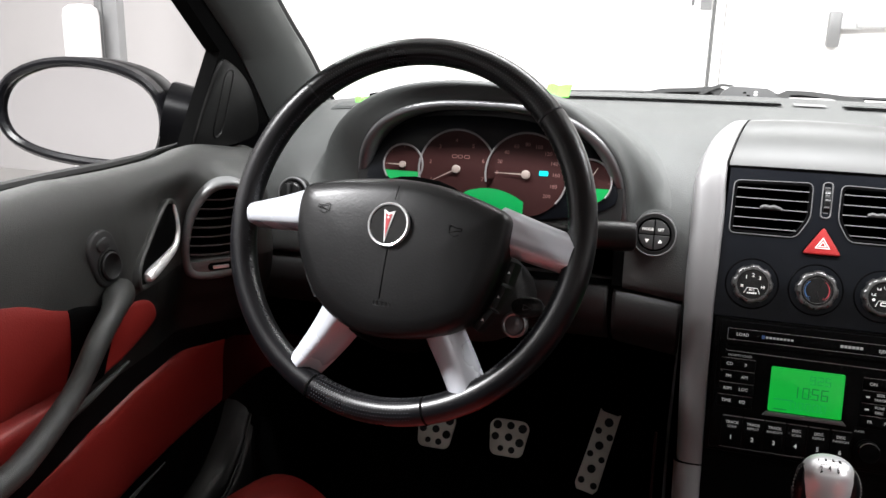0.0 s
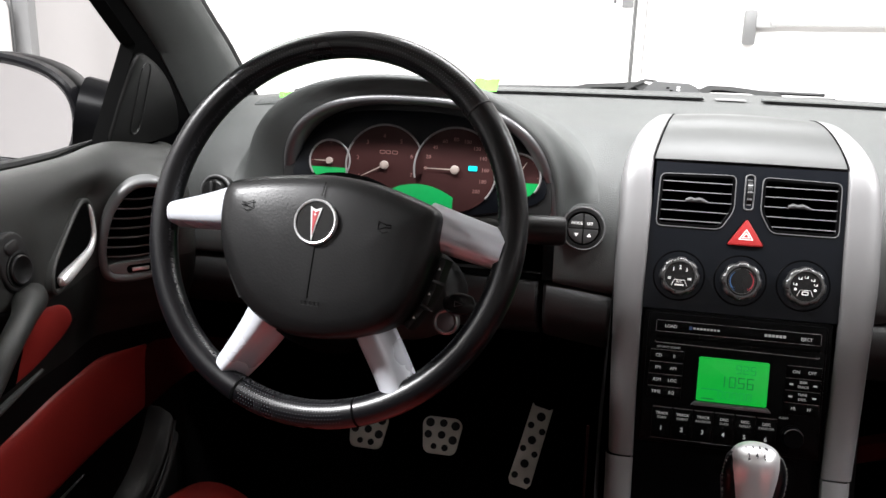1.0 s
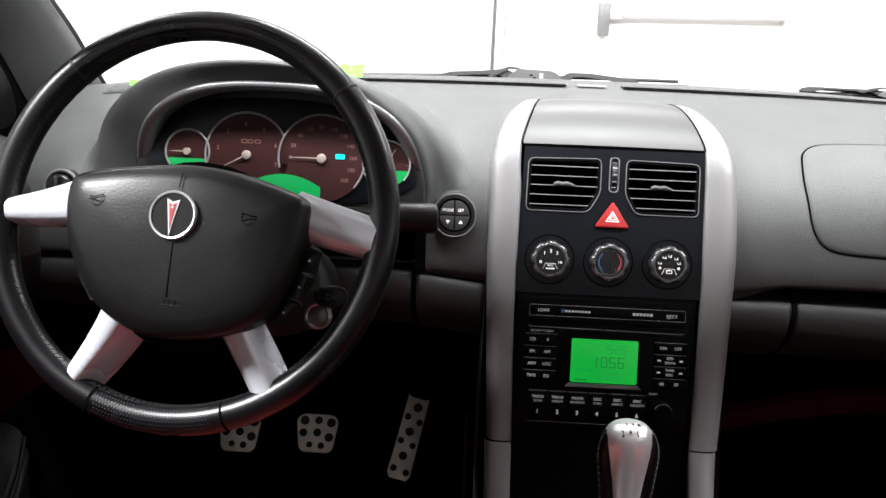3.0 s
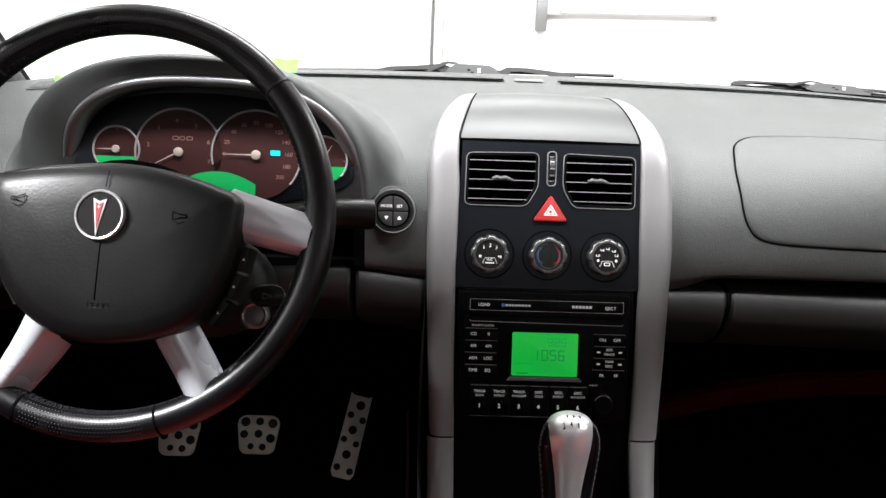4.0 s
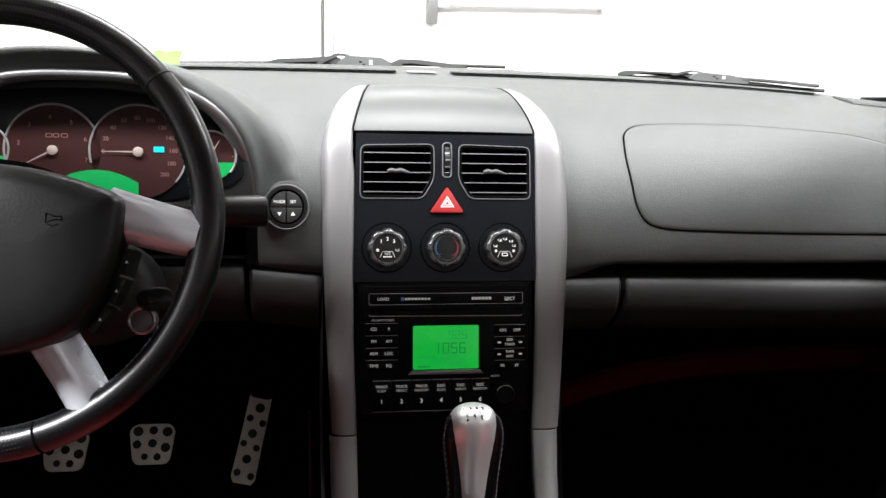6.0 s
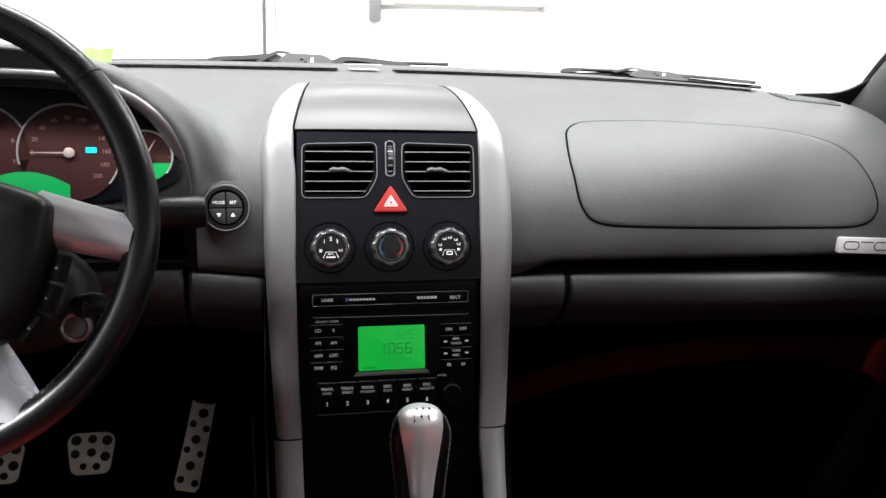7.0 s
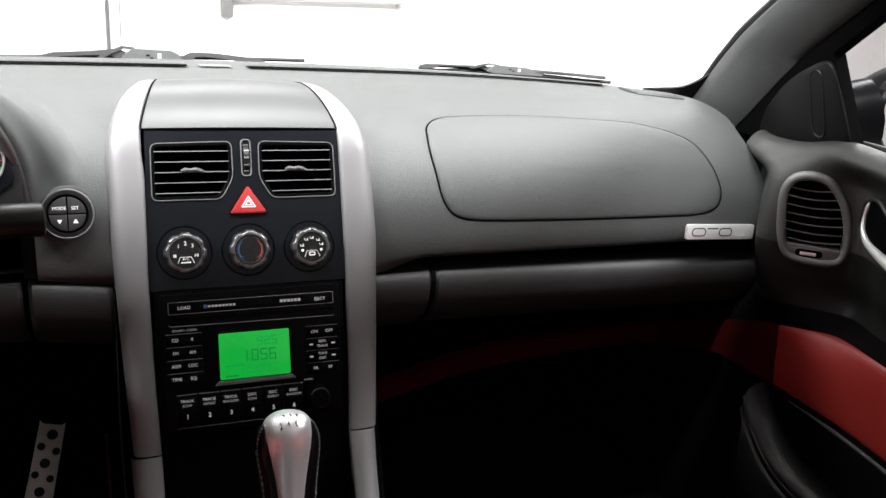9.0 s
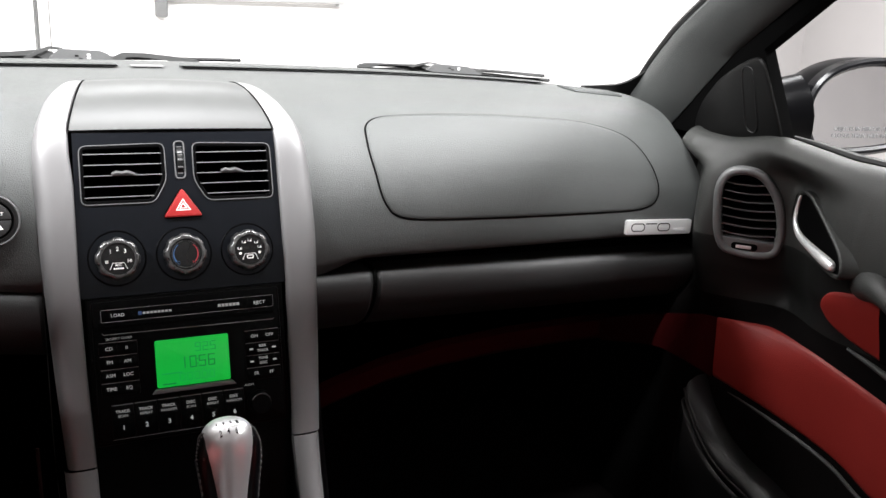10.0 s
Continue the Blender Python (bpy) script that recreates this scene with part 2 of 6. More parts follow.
def pierced(outline, holes, z):
    """A flat face with that outline and with holes in it."""
    bm = bmesh.new()
    edges = []
    for loop in [outline] + list(holes):
        vs = [bm.verts.new((q[0], q[1], z)) for q in loop]
        edges += [bm.edges.new((vs[i], vs[(i + 1) % len(vs)])) for i in range(len(vs))]
    bmesh.ops.triangle_fill(bm, edges=edges, use_beauty=True, normal=(0, 0, 1))
    return bm


def box(x0, y0, z0, x1, y1, z1, bevel=0.0, bm=None):
    b = bmesh.new()
    bmesh.ops.create_cube(b, size=1)
    for v in b.verts:
        v.co = Vector(((x0 + x1) / 2 + v.co.x * (x1 - x0), (y0 + y1) / 2 + v.co.y * (y1 - y0), (z0 + z1) / 2 + v.co.z * (z1 - z0)))
    if bevel > 0:
        bmesh.ops.bevel(b, geom=list(b.edges), offset=bevel, segments=2, affect="EDGES", profile=0.5)
    if bm is None:
        return b
    me = bpy.data.meshes.new("tmp")
    b.to_mesh(me)
    b.free()
    bm.from_mesh(me)
    bpy.data.meshes.remove(me)
    return bm


def lathe(profile, n=32, cx=0.0, cy=0.0, bm=None, whole=False):
    """Turns (radius, z) pairs about the z axis at cx, cy."""
    rows = [[(cx + r * math.cos(2 * math.pi * k / n), cy + r * math.sin(2 * math.pi * k / n), z) for k in range(n)] for r, z in profile]
    bm = loft(rows, close_u=True, bm=bm)
    if whole or profile[-1][0] < 0.001:
        bm.verts.ensure_lookup_table()
        bm.faces.new(bm.verts[-n:])
    return bm


def tube(path, radius, n=12, closed=False, flat=1.0, bm=None, up=(0, 0, 1)):
    """A round bar along a path; radius is a number or one for each point; flat squeezes it along its side."""
    pts = [Vector(p) for p in path]
    rows = []
    for i, p in enumerate(pts):
        if closed:
            d = pts[(i + 1) % len(pts)] - pts[i - 1]
        else:
            d = pts[min(i + 1, len(pts) - 1)] - pts[max(i - 1, 0)]
        d.normalize()
        side = d.cross(Vector(up))
        if side.length < 1e-5:
            side = d.cross(Vector((1, 0, 0)))
        side.normalize()
        top = side.cross(d)
        r = radius[i] if isinstance(radius, (list, tuple)) else radius
        rows.append([p + side * (r * math.cos(2 * math.pi * k / n)) + top * (r * flat * math.sin(2 * math.pi * k / n)) for k in range(n)])
    return loft(rows, close_u=True, close_v=closed, caps=not closed, bm=bm)


def moved(bm, m):
    bmesh.ops.transform(bm, matrix=m, verts=bm.verts)
    return bm


def lettering(text, size, x, y, z, mat, parent, name="lettering", wide=1.0, align="CENTER", bold=0.0):
    """Raised print in the parent's own plane."""
    cu = bpy.data.curves.new("text", "FONT")
    cu.body, cu.size, cu.align_x, cu.align_y, cu.extrude, cu.offset = text, size, align, "CENTER", 0.0001, bold
    cu.resolution_u = 3
    tmp = bpy.data.objects.new("text", cu)
    me = bpy.data.meshes.new_from_object(tmp)
    bpy.data.objects.remove(tmp)
    bpy.data.curves.remove(cu)
    me.transform(Matrix.Translation((x, y, z)) @ Matrix.Diagonal((wide, 1, 1, 1)))
    me.name = name
    me.materials.clear()
    me.materials.append(mat)
    ob = new(name, me)
    ob.parent = parent
    return ob


def bar(name, x0, y0, x1, y1, z, mat, parent, h=0.0002):
    return part(name, box(x0, y0, z, x1, y1, z + h), mat, parent, smooth=False)


def glide(table, v):
    """A value between pairs of (place, value), eased from one to the next."""
    if v <= table[0][0]:
        return table[0][1]
    for (a, p), (b, q) in zip(table, table[1:]):
        if v <= b:
            u = (v - a) / (b - a)
            return p + (q - p) * u
    return table[-1][1]

# ---- the garage round the car ----
def slab(name, x0, y0, z0, x1, y1, z1, mat, label, cat):
    return solid(name, box(x0, y0, z0, x1, y1, z1), mat, label, cat, "structure")


slab("ground", -5.2, -6.2, -0.2, 5.2, 4.2, 0.0, FLOORM, "grey painted garage floor", "floor")
WY = 3.77
slab("wall_front", -5.2, WY, 0.0, 5.2, WY + 0.2, 3.3, WALL, "white painted garage wall ahead of the car", "wall")
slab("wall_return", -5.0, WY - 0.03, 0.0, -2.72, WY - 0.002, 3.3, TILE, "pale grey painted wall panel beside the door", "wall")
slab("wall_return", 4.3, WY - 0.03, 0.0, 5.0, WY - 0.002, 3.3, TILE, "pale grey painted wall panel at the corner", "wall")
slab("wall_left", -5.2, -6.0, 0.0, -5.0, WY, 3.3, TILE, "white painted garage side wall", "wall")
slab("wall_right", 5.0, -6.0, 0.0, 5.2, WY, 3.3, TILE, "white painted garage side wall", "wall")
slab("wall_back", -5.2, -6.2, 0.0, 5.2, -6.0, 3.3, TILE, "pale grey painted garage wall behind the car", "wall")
slab("ceiling", -5.2, -6.2, 3.3, 5.2, 4.2, 3.5, WALL, "white garage ceiling", "ceiling")
slab("baseboard", -4.997, -5.9, 0.0, -4.97, WY - 0.01, 0.16, DARKFRAME, "dark grey skirting along the garage wall", "baseboard")

exit_door = thing("door_1", Matrix.Translation((0.9, WY, 0)), "white steel exit door with a push bar", "door", kind="structure")
part("door_leaf", box(-0.94, -0.045, 0.01, 1.1, -0.004, 2.1, 0.004), WALL, exit_door)
part("door_edge", box(-1.002, -0.05, 0.0, -0.995, -0.002, 2.14), DARKFRAME, exit_door, "dark grey gap beside the door frame")
part("door_frame", box(-0.990, -0.06, 0.0, -0.945, -0.002, 2.14, 0.003), WALL, exit_door)
rise = Matrix.Translation((-0.33, 0, 1.097)) @ Matrix.Rotation(radians(-1.0), 4, "Y") @ Matrix.Translation((0.33, 0, -1.077))
part("push_bar", moved(box(-0.33, -0.115, 1.058, 0.53, -0.08, 1.096, 0.008), rise), BARMETAL, exit_door, "grey metal push bar")
part("bar_bracket", box(-0.455, -0.11, 0.983, -0.395, -0.046, 1.155, 0.012), GREYMETAL, exit_door, "grey bracket")
part("bar_neck", box(-0.40, -0.105, 1.070, -0.30, -0.06, 1.122, 0.006), BARMETAL, exit_door)
part("bar_end", box(0.50, -0.112, 1.078, 0.535, -0.046, 1.145, 0.006), BARMETAL, exit_door)

side_door = thing("door_2", Matrix.Translation((-0.6, WY, 0)), "white garage door leaf with a small dark window", "door", kind="structure")
part("door_leaf", box(-0.9, -0.05, 0.01, 0.49, -0.004, 2.1, 0.004), WALL, side_door)
part("pane", box(0.43, -0.056, 1.15, 0.487, -0.048, 1.9), GREYMETAL, side_door, "grey window pane")
part("window_frame", box(0.385, -0.058, 1.17, 0.40, -0.048, 1.9), DARKFRAME, side_door, "dark window edge")

col = thing("column", Matrix.Translation((-3.06, 2.6, 0)), "white round bollard beside a grey post", "column", kind="structure")
part("bollard", lathe([(0.085, 0.0), (0.085, 1.05), (0.078, 1.08), (0.05, 1.10), (0.0005, 1.103)], 24, 0.0, 0.0), BOLLARD, col)
part("post", box(0.0, 0.10, 0.0, 0.040, 0.16, 3.3, 0.004), DARKFRAME, col, "dark grey post")
part("post_strip", box(0.042, 0.11, 0.0, 0.125, 0.17, 3.3, 0.004), GREYMETAL, col)

# ---- the car's shell ----
slab("cabin_floor", -0.78, -1.9, 0.18, 0.78, 0.62, 0.22, CARPET, "black carpet on the cabin floor", "carpet")
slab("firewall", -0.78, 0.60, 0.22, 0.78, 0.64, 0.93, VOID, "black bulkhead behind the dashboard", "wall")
# added board, hidden by the dash, keeps light out of the footwell
slab("firewall", -0.79, 0.13, 0.80, 0.79, 0.60, 0.806, VOID, "unseen black board under the dashboard, added to block light", "wall")
slab("rear_bulkhead", -0.78, -1.56, 0.22, 0.78, -1.5, 1.02, BLACK, "black rear of the cabin", "wall")
for sx in (-1, 1):
    x0, x1 = sorted((sx * 0.775, sx * 0.80))
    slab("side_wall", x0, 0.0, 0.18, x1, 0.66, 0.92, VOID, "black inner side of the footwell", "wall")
    slab("side_wall", x0, -1.5, 0.18, x1, 0.0, 0.90, BLACK, "black inner side of the car body", "wall")
    slab("side_wall", x0, -1.56, 0.905, x1, -1.34, 1.36, HEAD, "grey trimmed rear pillar of the cabin", "wall")
    slab("side_wall", x0, -1.03, 0.905, x1, -0.95, 1.36, HEAD, "grey trimmed middle pillar of the cabin", "wall")


def roof_row(y, z):
    return [(x, y, z - 0.05 * (x / 0.6) ** 2) for x in (-0.68, -0.4, -0.2, 0, 0.2, 0.4, 0.68)]


# roof out of view; its ends are placed to cut off the lamps
roof = loft([roof_row(y, z) for y, z in ((-0.27, 1.342), (-0.7, 1.39), (-1.0, 1.39), (-1.2, 1.375))])
solid("roof", thicken(roof, 0.04), HEAD, "unseen roof with pale headliner, set to shade and bounce light", "roof", "structure")

# ---- dashboard ----
FACE = [(0.002, 0.757), (-0.006, 0.770), (-0.009, 0.80), (-0.002, 0.845), (0.018, 0.885), (0.055, 0.922), (0.115, 0.946), (0.22, 0.960), (0.36, 0.966), (0.50, 0.966)]


def dash_foot(x):
    """How much higher the skin's lower edge lies away from the stack."""
    if x > 0:
        u = max(0.0, min(1.0, (x - 0.150) / 0.07))
        return -0.0085 + 0.0185 * u * u * (3 - 2 * u)
    u = max(0.0, min(1.0, (-x - 0.130) / 0.12))
    return -0.001 + 0.012 * u * u * (3 - 2 * u)


def dash_pt(x, s, off=0.0):
    """The dashboard's skin: across by x, up and forward by s."""
    def raw(s):
        y, z = curve([(a, b, 0) for a, b in FACE], s)[:2]
        bow = (x / 0.72) ** 2
        z += dash_foot(x) * max(0.0, 1 - s / 1.7) ** 1.5
        z -= 0.011 * max(0.0, (abs(x) - 0.28) / 0.4) ** 2 * min(1.0, max(0.0, (z - 0.80) / 0.12))
        y -= 0.26 * bow * max(0.0, y / 0.5) ** 1.3
        xe = 0.742 - 0.032 * max(0.0, min(1.0, (s - 2.2) / 3.0))
        xx = x if abs(x) < 0.62 else math.copysign(0.62 + (abs(x) - 0.62) * (xe - 0.62) / 0.125, x)
        return Vector((xx, y, z))
    p = raw(s)
    if off:
        d = (raw(s + 0.02) - raw(s - 0.02)).normalized()
        p = p + Vector((0, -d.z, d.y)) * off
    return p


HX = -0.384
dashboard = thing("dashboard", Matrix.Identity(4), "dark grey grained soft plastic dashboard", "dashboard")
XS = [-0.745 + 1.49 * i / 90 for i in range(91)]
SS = [9 * i / 72 for i in range(73)]
skin = bmesh.new()
grid = [[skin.verts.new(dash_pt(x, s)) for s in SS] for x in XS]
for i in range(90):
    for j in range(72):
        xm = (XS[i] + XS[i + 1]) / 2
        if -0.55 < xm < -0.222 and SS[j] < 6.0 * (1 - 0.42 * ((xm - HX) / 0.165) ** 2):
            continue
        if (abs(xm) < 0.125 and SS[j] < 5.0) or (abs(xm) < 0.085 and SS[j] < 6.0):
            continue
        skin.faces.new((grid[i][j], grid[i + 1][j], grid[i + 1][j + 1], grid[i][j + 1]))
part("dash_skin", thicken(skin, 0.004), DASH, dashboard)
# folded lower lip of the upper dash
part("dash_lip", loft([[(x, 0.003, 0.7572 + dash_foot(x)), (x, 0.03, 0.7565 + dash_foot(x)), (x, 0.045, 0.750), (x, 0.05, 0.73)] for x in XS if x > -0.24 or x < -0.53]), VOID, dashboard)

# passenger airbag door on the skin
def airbag_outline(d=0.0):
    pts = [(0.228, 4.60), (0.232, 4.95), (0.248, 5.20), (0.276, 5.30), (0.341, 5.36), (0.400, 5.36), (0.470, 5.30), (0.540, 5.20), (0.597, 4.86), (0.630, 4.37), (0.648, 3.71), (0.655, 3.01), (0.651, 2.56), (0.634, 2.30), (0.600, 2.20), (0.510, 2.20), (0.421, 2.22), (0.331, 2.27), (0.278, 2.33), (0.254, 2.45), (0.242, 2.68), (0.2345, 3.05), (0.2305, 3.6), (0.2275, 4.15)]
    loop = smooth_loop([(x, s, 0) for x, s in pts], 4)
    cx, cs = 0.44, 3.8
    return [(cx + (p.x - cx) * (1 - d), cs + (p.y - cs) * (1 - d)) for p in loop]


rows = []
for d, off in ((0.0, -0.004), (0.0, 0.0004), (0.005, 0.0014), (0.015, 0.0020), (0.06, 0.0024), (0.2, 0.0027), (0.45, 0.0028), (0.7, 0.0028), (0.9, 0.0028)):
    rows.append([dash_pt(x, s, off) for x, s in airbag_outline(d)])
bag = loft(rows, close_u=True)
bag.faces.new([v for v in bag.verts][-len(rows[-1]):])
part("airbag_door", bag, DASH, dashboard)
gap = tube([dash_pt(x, s, 0.0002) for x, s in airbag_outline(-0.003)], 0.0013, 6, True)
part("airbag_seam", gap, VOID, dashboard, "dark seam round the airbag door")

# defroster slots and the small speaker grilles by the screen
for xa, xb in ((-0.60, -0.028), (0.058, 0.60)):
    path = [(xa + (xb - xa) * k / 24) for k in range(25)]
    part("defroster_slot", loft([[dash_pt(x, 7.80, 0.0025), dash_pt(x, 8.0, 0.0025)] for x in path]), VOID, dashboard, "black defroster slot")
    part("slot_lip", tube([dash_pt(x, 8.05, 0.0015) for x in path], 0.003, 6), DASH, dashboard)
part("sensor_cap", loft([[dash_pt(x, s, 0.0025) for s in (7.85, 7.95, 8.08)] for x in (-0.010, 0.012, 0.034)]), GREYRIM, dashboard, "pale grey sensor cover")
for sx, x0, x1, s0, s1 in ((-1, 0.612, 0.668, 6.92, 7.52), (1, 0.618, 0.705, 7.20, 7.74)):
    part("grille_bed", loft([[dash_pt(sx * (x0 + (x1 - x0) * u), s0 + (s1 - s0) * w, 0.0012) for w in (0, 0.33, 0.67, 1)] for u in (0, 0.33, 0.67, 1)]), VOID, dashboard, "dark speaker grille")
    for k in range(6):
        sk = s0 + (s1 - s0) * (k + 0.3) / 6
        part("grille_slat", tube([dash_pt(sx * (x0 - 0.003 + (x1 - x0 + 0.006) * u), sk, 0.0022) for u in (0, 0.33, 0.67, 1)], 0.0013, 6), DASH, dashboard)
    edge = [(x0 - 0.004, s0 - 0.03), (x1 + 0.004, s0 - 0.03), (x1 + 0.007, (s0 + s1) / 2), (x1 + 0.004, s1 + 0.03), (x0 - 0.004, s1 + 0.03), (x0 - 0.007, (s0 + s1) / 2)]
    part("grille_rim", tube([dash_pt(sx * x, q, 0.0012) for x, q in edge], 0.0015, 6, True), DASH, dashboard)
# end caps
for sx in (-1, 1):
    capv = bmesh.new()
    vs = [capv.verts.new(dash_pt(sx * 0.745, s)) for s in SS] + [capv.verts.new((sx * 0.745, 0.3, 0.75))]
    capv.faces.new(vs)
    part("end_cap", capv, DASH, dashboard)

# ---- instrument hood ----
def arch(y, a, top, base=0.865, foot=0.77, n=2.7, k=40, lift=0.0, rest=-0.006, flare=1.0):
    narrow = min(a, 0.172)
    row = [(HX - a, y, foot), (HX - a, y, (foot + base) / 2)]
    for i in range(k + 1):
        t = math.pi * (1 - i / k)
        c, s = math.cos(t), math.sin(t)
        row.append((HX + a * math.copysign(abs(c) ** (2 / n), c), y + lift * s, base + (top - base) * abs(s) ** (2 / n)))
    row += [(HX + a, y, (foot + base) / 2), (HX + a, y, foot)]
    out = []
    for x, yy, z in row:
        w = max(0.0, min(1.0, (z - 0.80) / 0.19))
        w = w * w * (3 - 2 * w)
        g = max(0.0, min(1.0, (z - 0.84) / 0.10))
        x = HX + (x - HX) * (narrow + (a - narrow) * g * g * (3 - 2 * g)) / a
        out.append((x + math.copysign(0.008 * (1 - w) ** 2 * flare, x - HX), rest + (yy - rest) * w if yy < rest else yy, z))
    return out


hood = thing("instrument_hood", Matrix.Translation((HX, 0, 0.9)), "black grained hood arched over the instruments", "instrument hood")
HM = Matrix.Translation((-HX, 0, -0.9))
LIPROWS = ((-0.058, 0.1640, 0.9905), (-0.0635, 0.1630, 0.9900), (-0.0660, 0.1600, 0.9872), (-0.0650, 0.1550, 0.9832), (-0.0600, 0.1505, 0.9800), (-0.050, 0.1480, 0.9780), (-0.038, 0.1475, 0.9772))


def hood_columns():
    """Lines that leave the lip, roll over the hood's crest and run out flat on the dashboard."""
    lip = [Vector(p) for p in arch(-0.062, 0.1640, 0.9905, k=56)]
    cx, n = -0.402, 2.2
    cols = []
    for i, a in enumerate(lip):
        if i < 2 or i > len(lip) - 3:
            side, up = (-1.0 if i < 2 else 1.0), 0.0
            low = 0.865 - a.z
            crest = Vector((cx + side * 0.202, 0.004, a.z))
            ends = [dash_pt(cx + side * w, 3.45 - 32 * low) for w in (0.238, 0.243)]
        else:
            t = math.pi * (1 - (i - 2) / 56)
            c, sn = math.cos(t), math.sin(t)
            side, up = math.copysign(abs(c) ** (2 / n), c), abs(sn) ** (2 / n)
            crest = Vector((cx + 0.204 * side, 0.004 - 0.074 * up ** 1.3, 0.865 + 0.1475 * up))
            ends = [dash_pt(cx + w * side, 3.45 + (4.0 + g) * up ** 1.15) for w, g in ((0.238, 0.0), (0.243, 0.06))]
        end, beyond = ends
        run = (beyond - end).normalized()
        out = Vector((side, 0, up)).normalized()
        turn = (Vector((0, 1, 0)) * (0.35 + 0.65 * up) + Vector((side, 0, 0)) * (1 - up) * 0.9 + Vector((side * 0.25, 0, 0)) * up * (1 - up) * 2).normalized()
        d1, d2 = (crest - a).length, (end - crest).length
        b1 = [a, a + out * d1 * 0.30 + Vector((0, 0.10 * d1 * (1 - up) - 0.10 * d1 * up, 0)), crest - turn * d1 * (0.50 - 0.05 * up), crest]
        b2 = [crest, crest + turn * d2 * 0.36, end - run * d2 * 0.36, end]
        col = []
        for b, m in ((b1, 12), (b2, 16)):
            for k in range(0 if b is b1 else 1, m + 1):
                u = k / m
                col.append(b[0] * (1 - u) ** 3 + b[1] * 3 * u * (1 - u) ** 2 + b[2] * 3 * u * u * (1 - u) + b[3] * u ** 3)
        col[-1] = col[-1] - Vector((0, -0.0012, 0.0012))
        cols.append(col)
    return cols


part("hood_shell", moved(loft(hood_columns()), HM), DASH, hood, "", 80)
part("hood_lip", moved(loft([arch(*r, foot=0.832, k=56) for r in LIPROWS]), HM), LIPGREY, hood, "satin grey trim along the hood's edge", 60)
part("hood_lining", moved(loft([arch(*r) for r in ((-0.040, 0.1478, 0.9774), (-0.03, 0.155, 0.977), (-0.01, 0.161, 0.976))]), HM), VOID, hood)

# ---- instrument cluster ----
cluster = thing("instrument_cluster", facing(HX, -0.035, 0.90, 12), "instrument cluster with four dark red dials", "instrument cluster")
back = [(p[0] - HX, (p[2] - 0.90)) for p in arch(0, 0.164, 0.982, foot=0.835, flare=0.0)]
part("cluster_face", plate(back, -0.01, 0.0), BLACK, cluster)
brow = smooth_loop([(-0.140, -0.03, 0), (-0.136, 0.025, 0), (-0.098, 0.060, 0), (-0.035, 0.069, 0), (0.05, 0.066, 0), (0.115, 0.046, 0), (0.146, 0.014, 0), (0.146, -0.03, 0), (0.0, -0.055, 0)], 5)
part("cluster_plate", plate([(p.x, p.y) for p in brow], 0.0, 0.003, 0.001), PANEL, cluster)


def dial(cx, cy, r, numbers, start, sweep, needle, name, hub=0.006, ticks=20, size=0.006):
    d = part(name, plate(circle(cx, cy, r, 48), 0.003, 0.005 + (0.0006 if r > 0.03 else 0.0)), GAUGE, cluster, "dark red-brown dial face")
    arc = [(cx + r * math.cos(radians(a)), cy + r * math.sin(radians(a)), 0.0060) for a in range(29 if name == "rev_dial" else -40, 196 if name == "speed_dial" else 221, 6)]
    part("dial_ring", tube(arc, 0.0012, 8), DIALRING, d, "thin silver ring")
    for k in range(ticks + 1):
        a = radians(start - sweep * k / ticks)
        ln = 0.09 if k % 2 == 0 else 0.05
        p, q = r * 0.93, r * (0.93 - ln)
        dx, dy = -math.sin(a) * 0.00035, math.cos(a) * 0.00035
        tb = bmesh.new()
        vs = [tb.verts.new((cx + rr * math.cos(a) + sg * dx, cy + rr * math.sin(a) + sg * dy, 0.0053)) for rr, sg in ((p, 1), (p, -1), (q, -1), (q, 1))]
        tb.faces.new(vs)
        part("tick", tb, GAUGEINK, d, smooth=False)
    for k, t in enumerate(numbers):
        a = radians(start - sweep * k / max(1, len(numbers) - 1))
        lettering(t, size, cx + r * 0.72 * math.cos(a), cy + r * 0.72 * math.sin(a), 0.0057, GAUGEINK, d, "numeral")
    a = radians(needle)
    nb = bmesh.new()
    vs = [nb.verts.new((cx + x * math.cos(a) - y * math.sin(a), cy + x * math.sin(a) + y * math.cos(a), 0.009)) for x, y in ((0, 0.0009), (0, -0.0009), (r * 0.75, -0.0003), (r * 0.75, 0.0003))]
    nb.faces.new(vs)
    part("needle", nb, HUB, d, "pale needle", smooth=False)
    part("needle_hub", lathe([(hub, 0.006), (hub, 0.0095), (hub * 0.85, 0.0100), (0.0005, 0.0100)], 20, cx, cy), HUB, d, "silver hub")
    return d


def chord(cx, cy, r, low, n=16):
    """The part of a disc that lies below cy + low."""
    a0 = math.asin(low / r)
    return [(cx + r * math.cos(math.pi - a0 + k * (math.pi + 2 * a0) / n), cy + r * math.sin(math.pi - a0 + k * (math.pi + 2 * a0) / n)) for k in range(n + 1)]


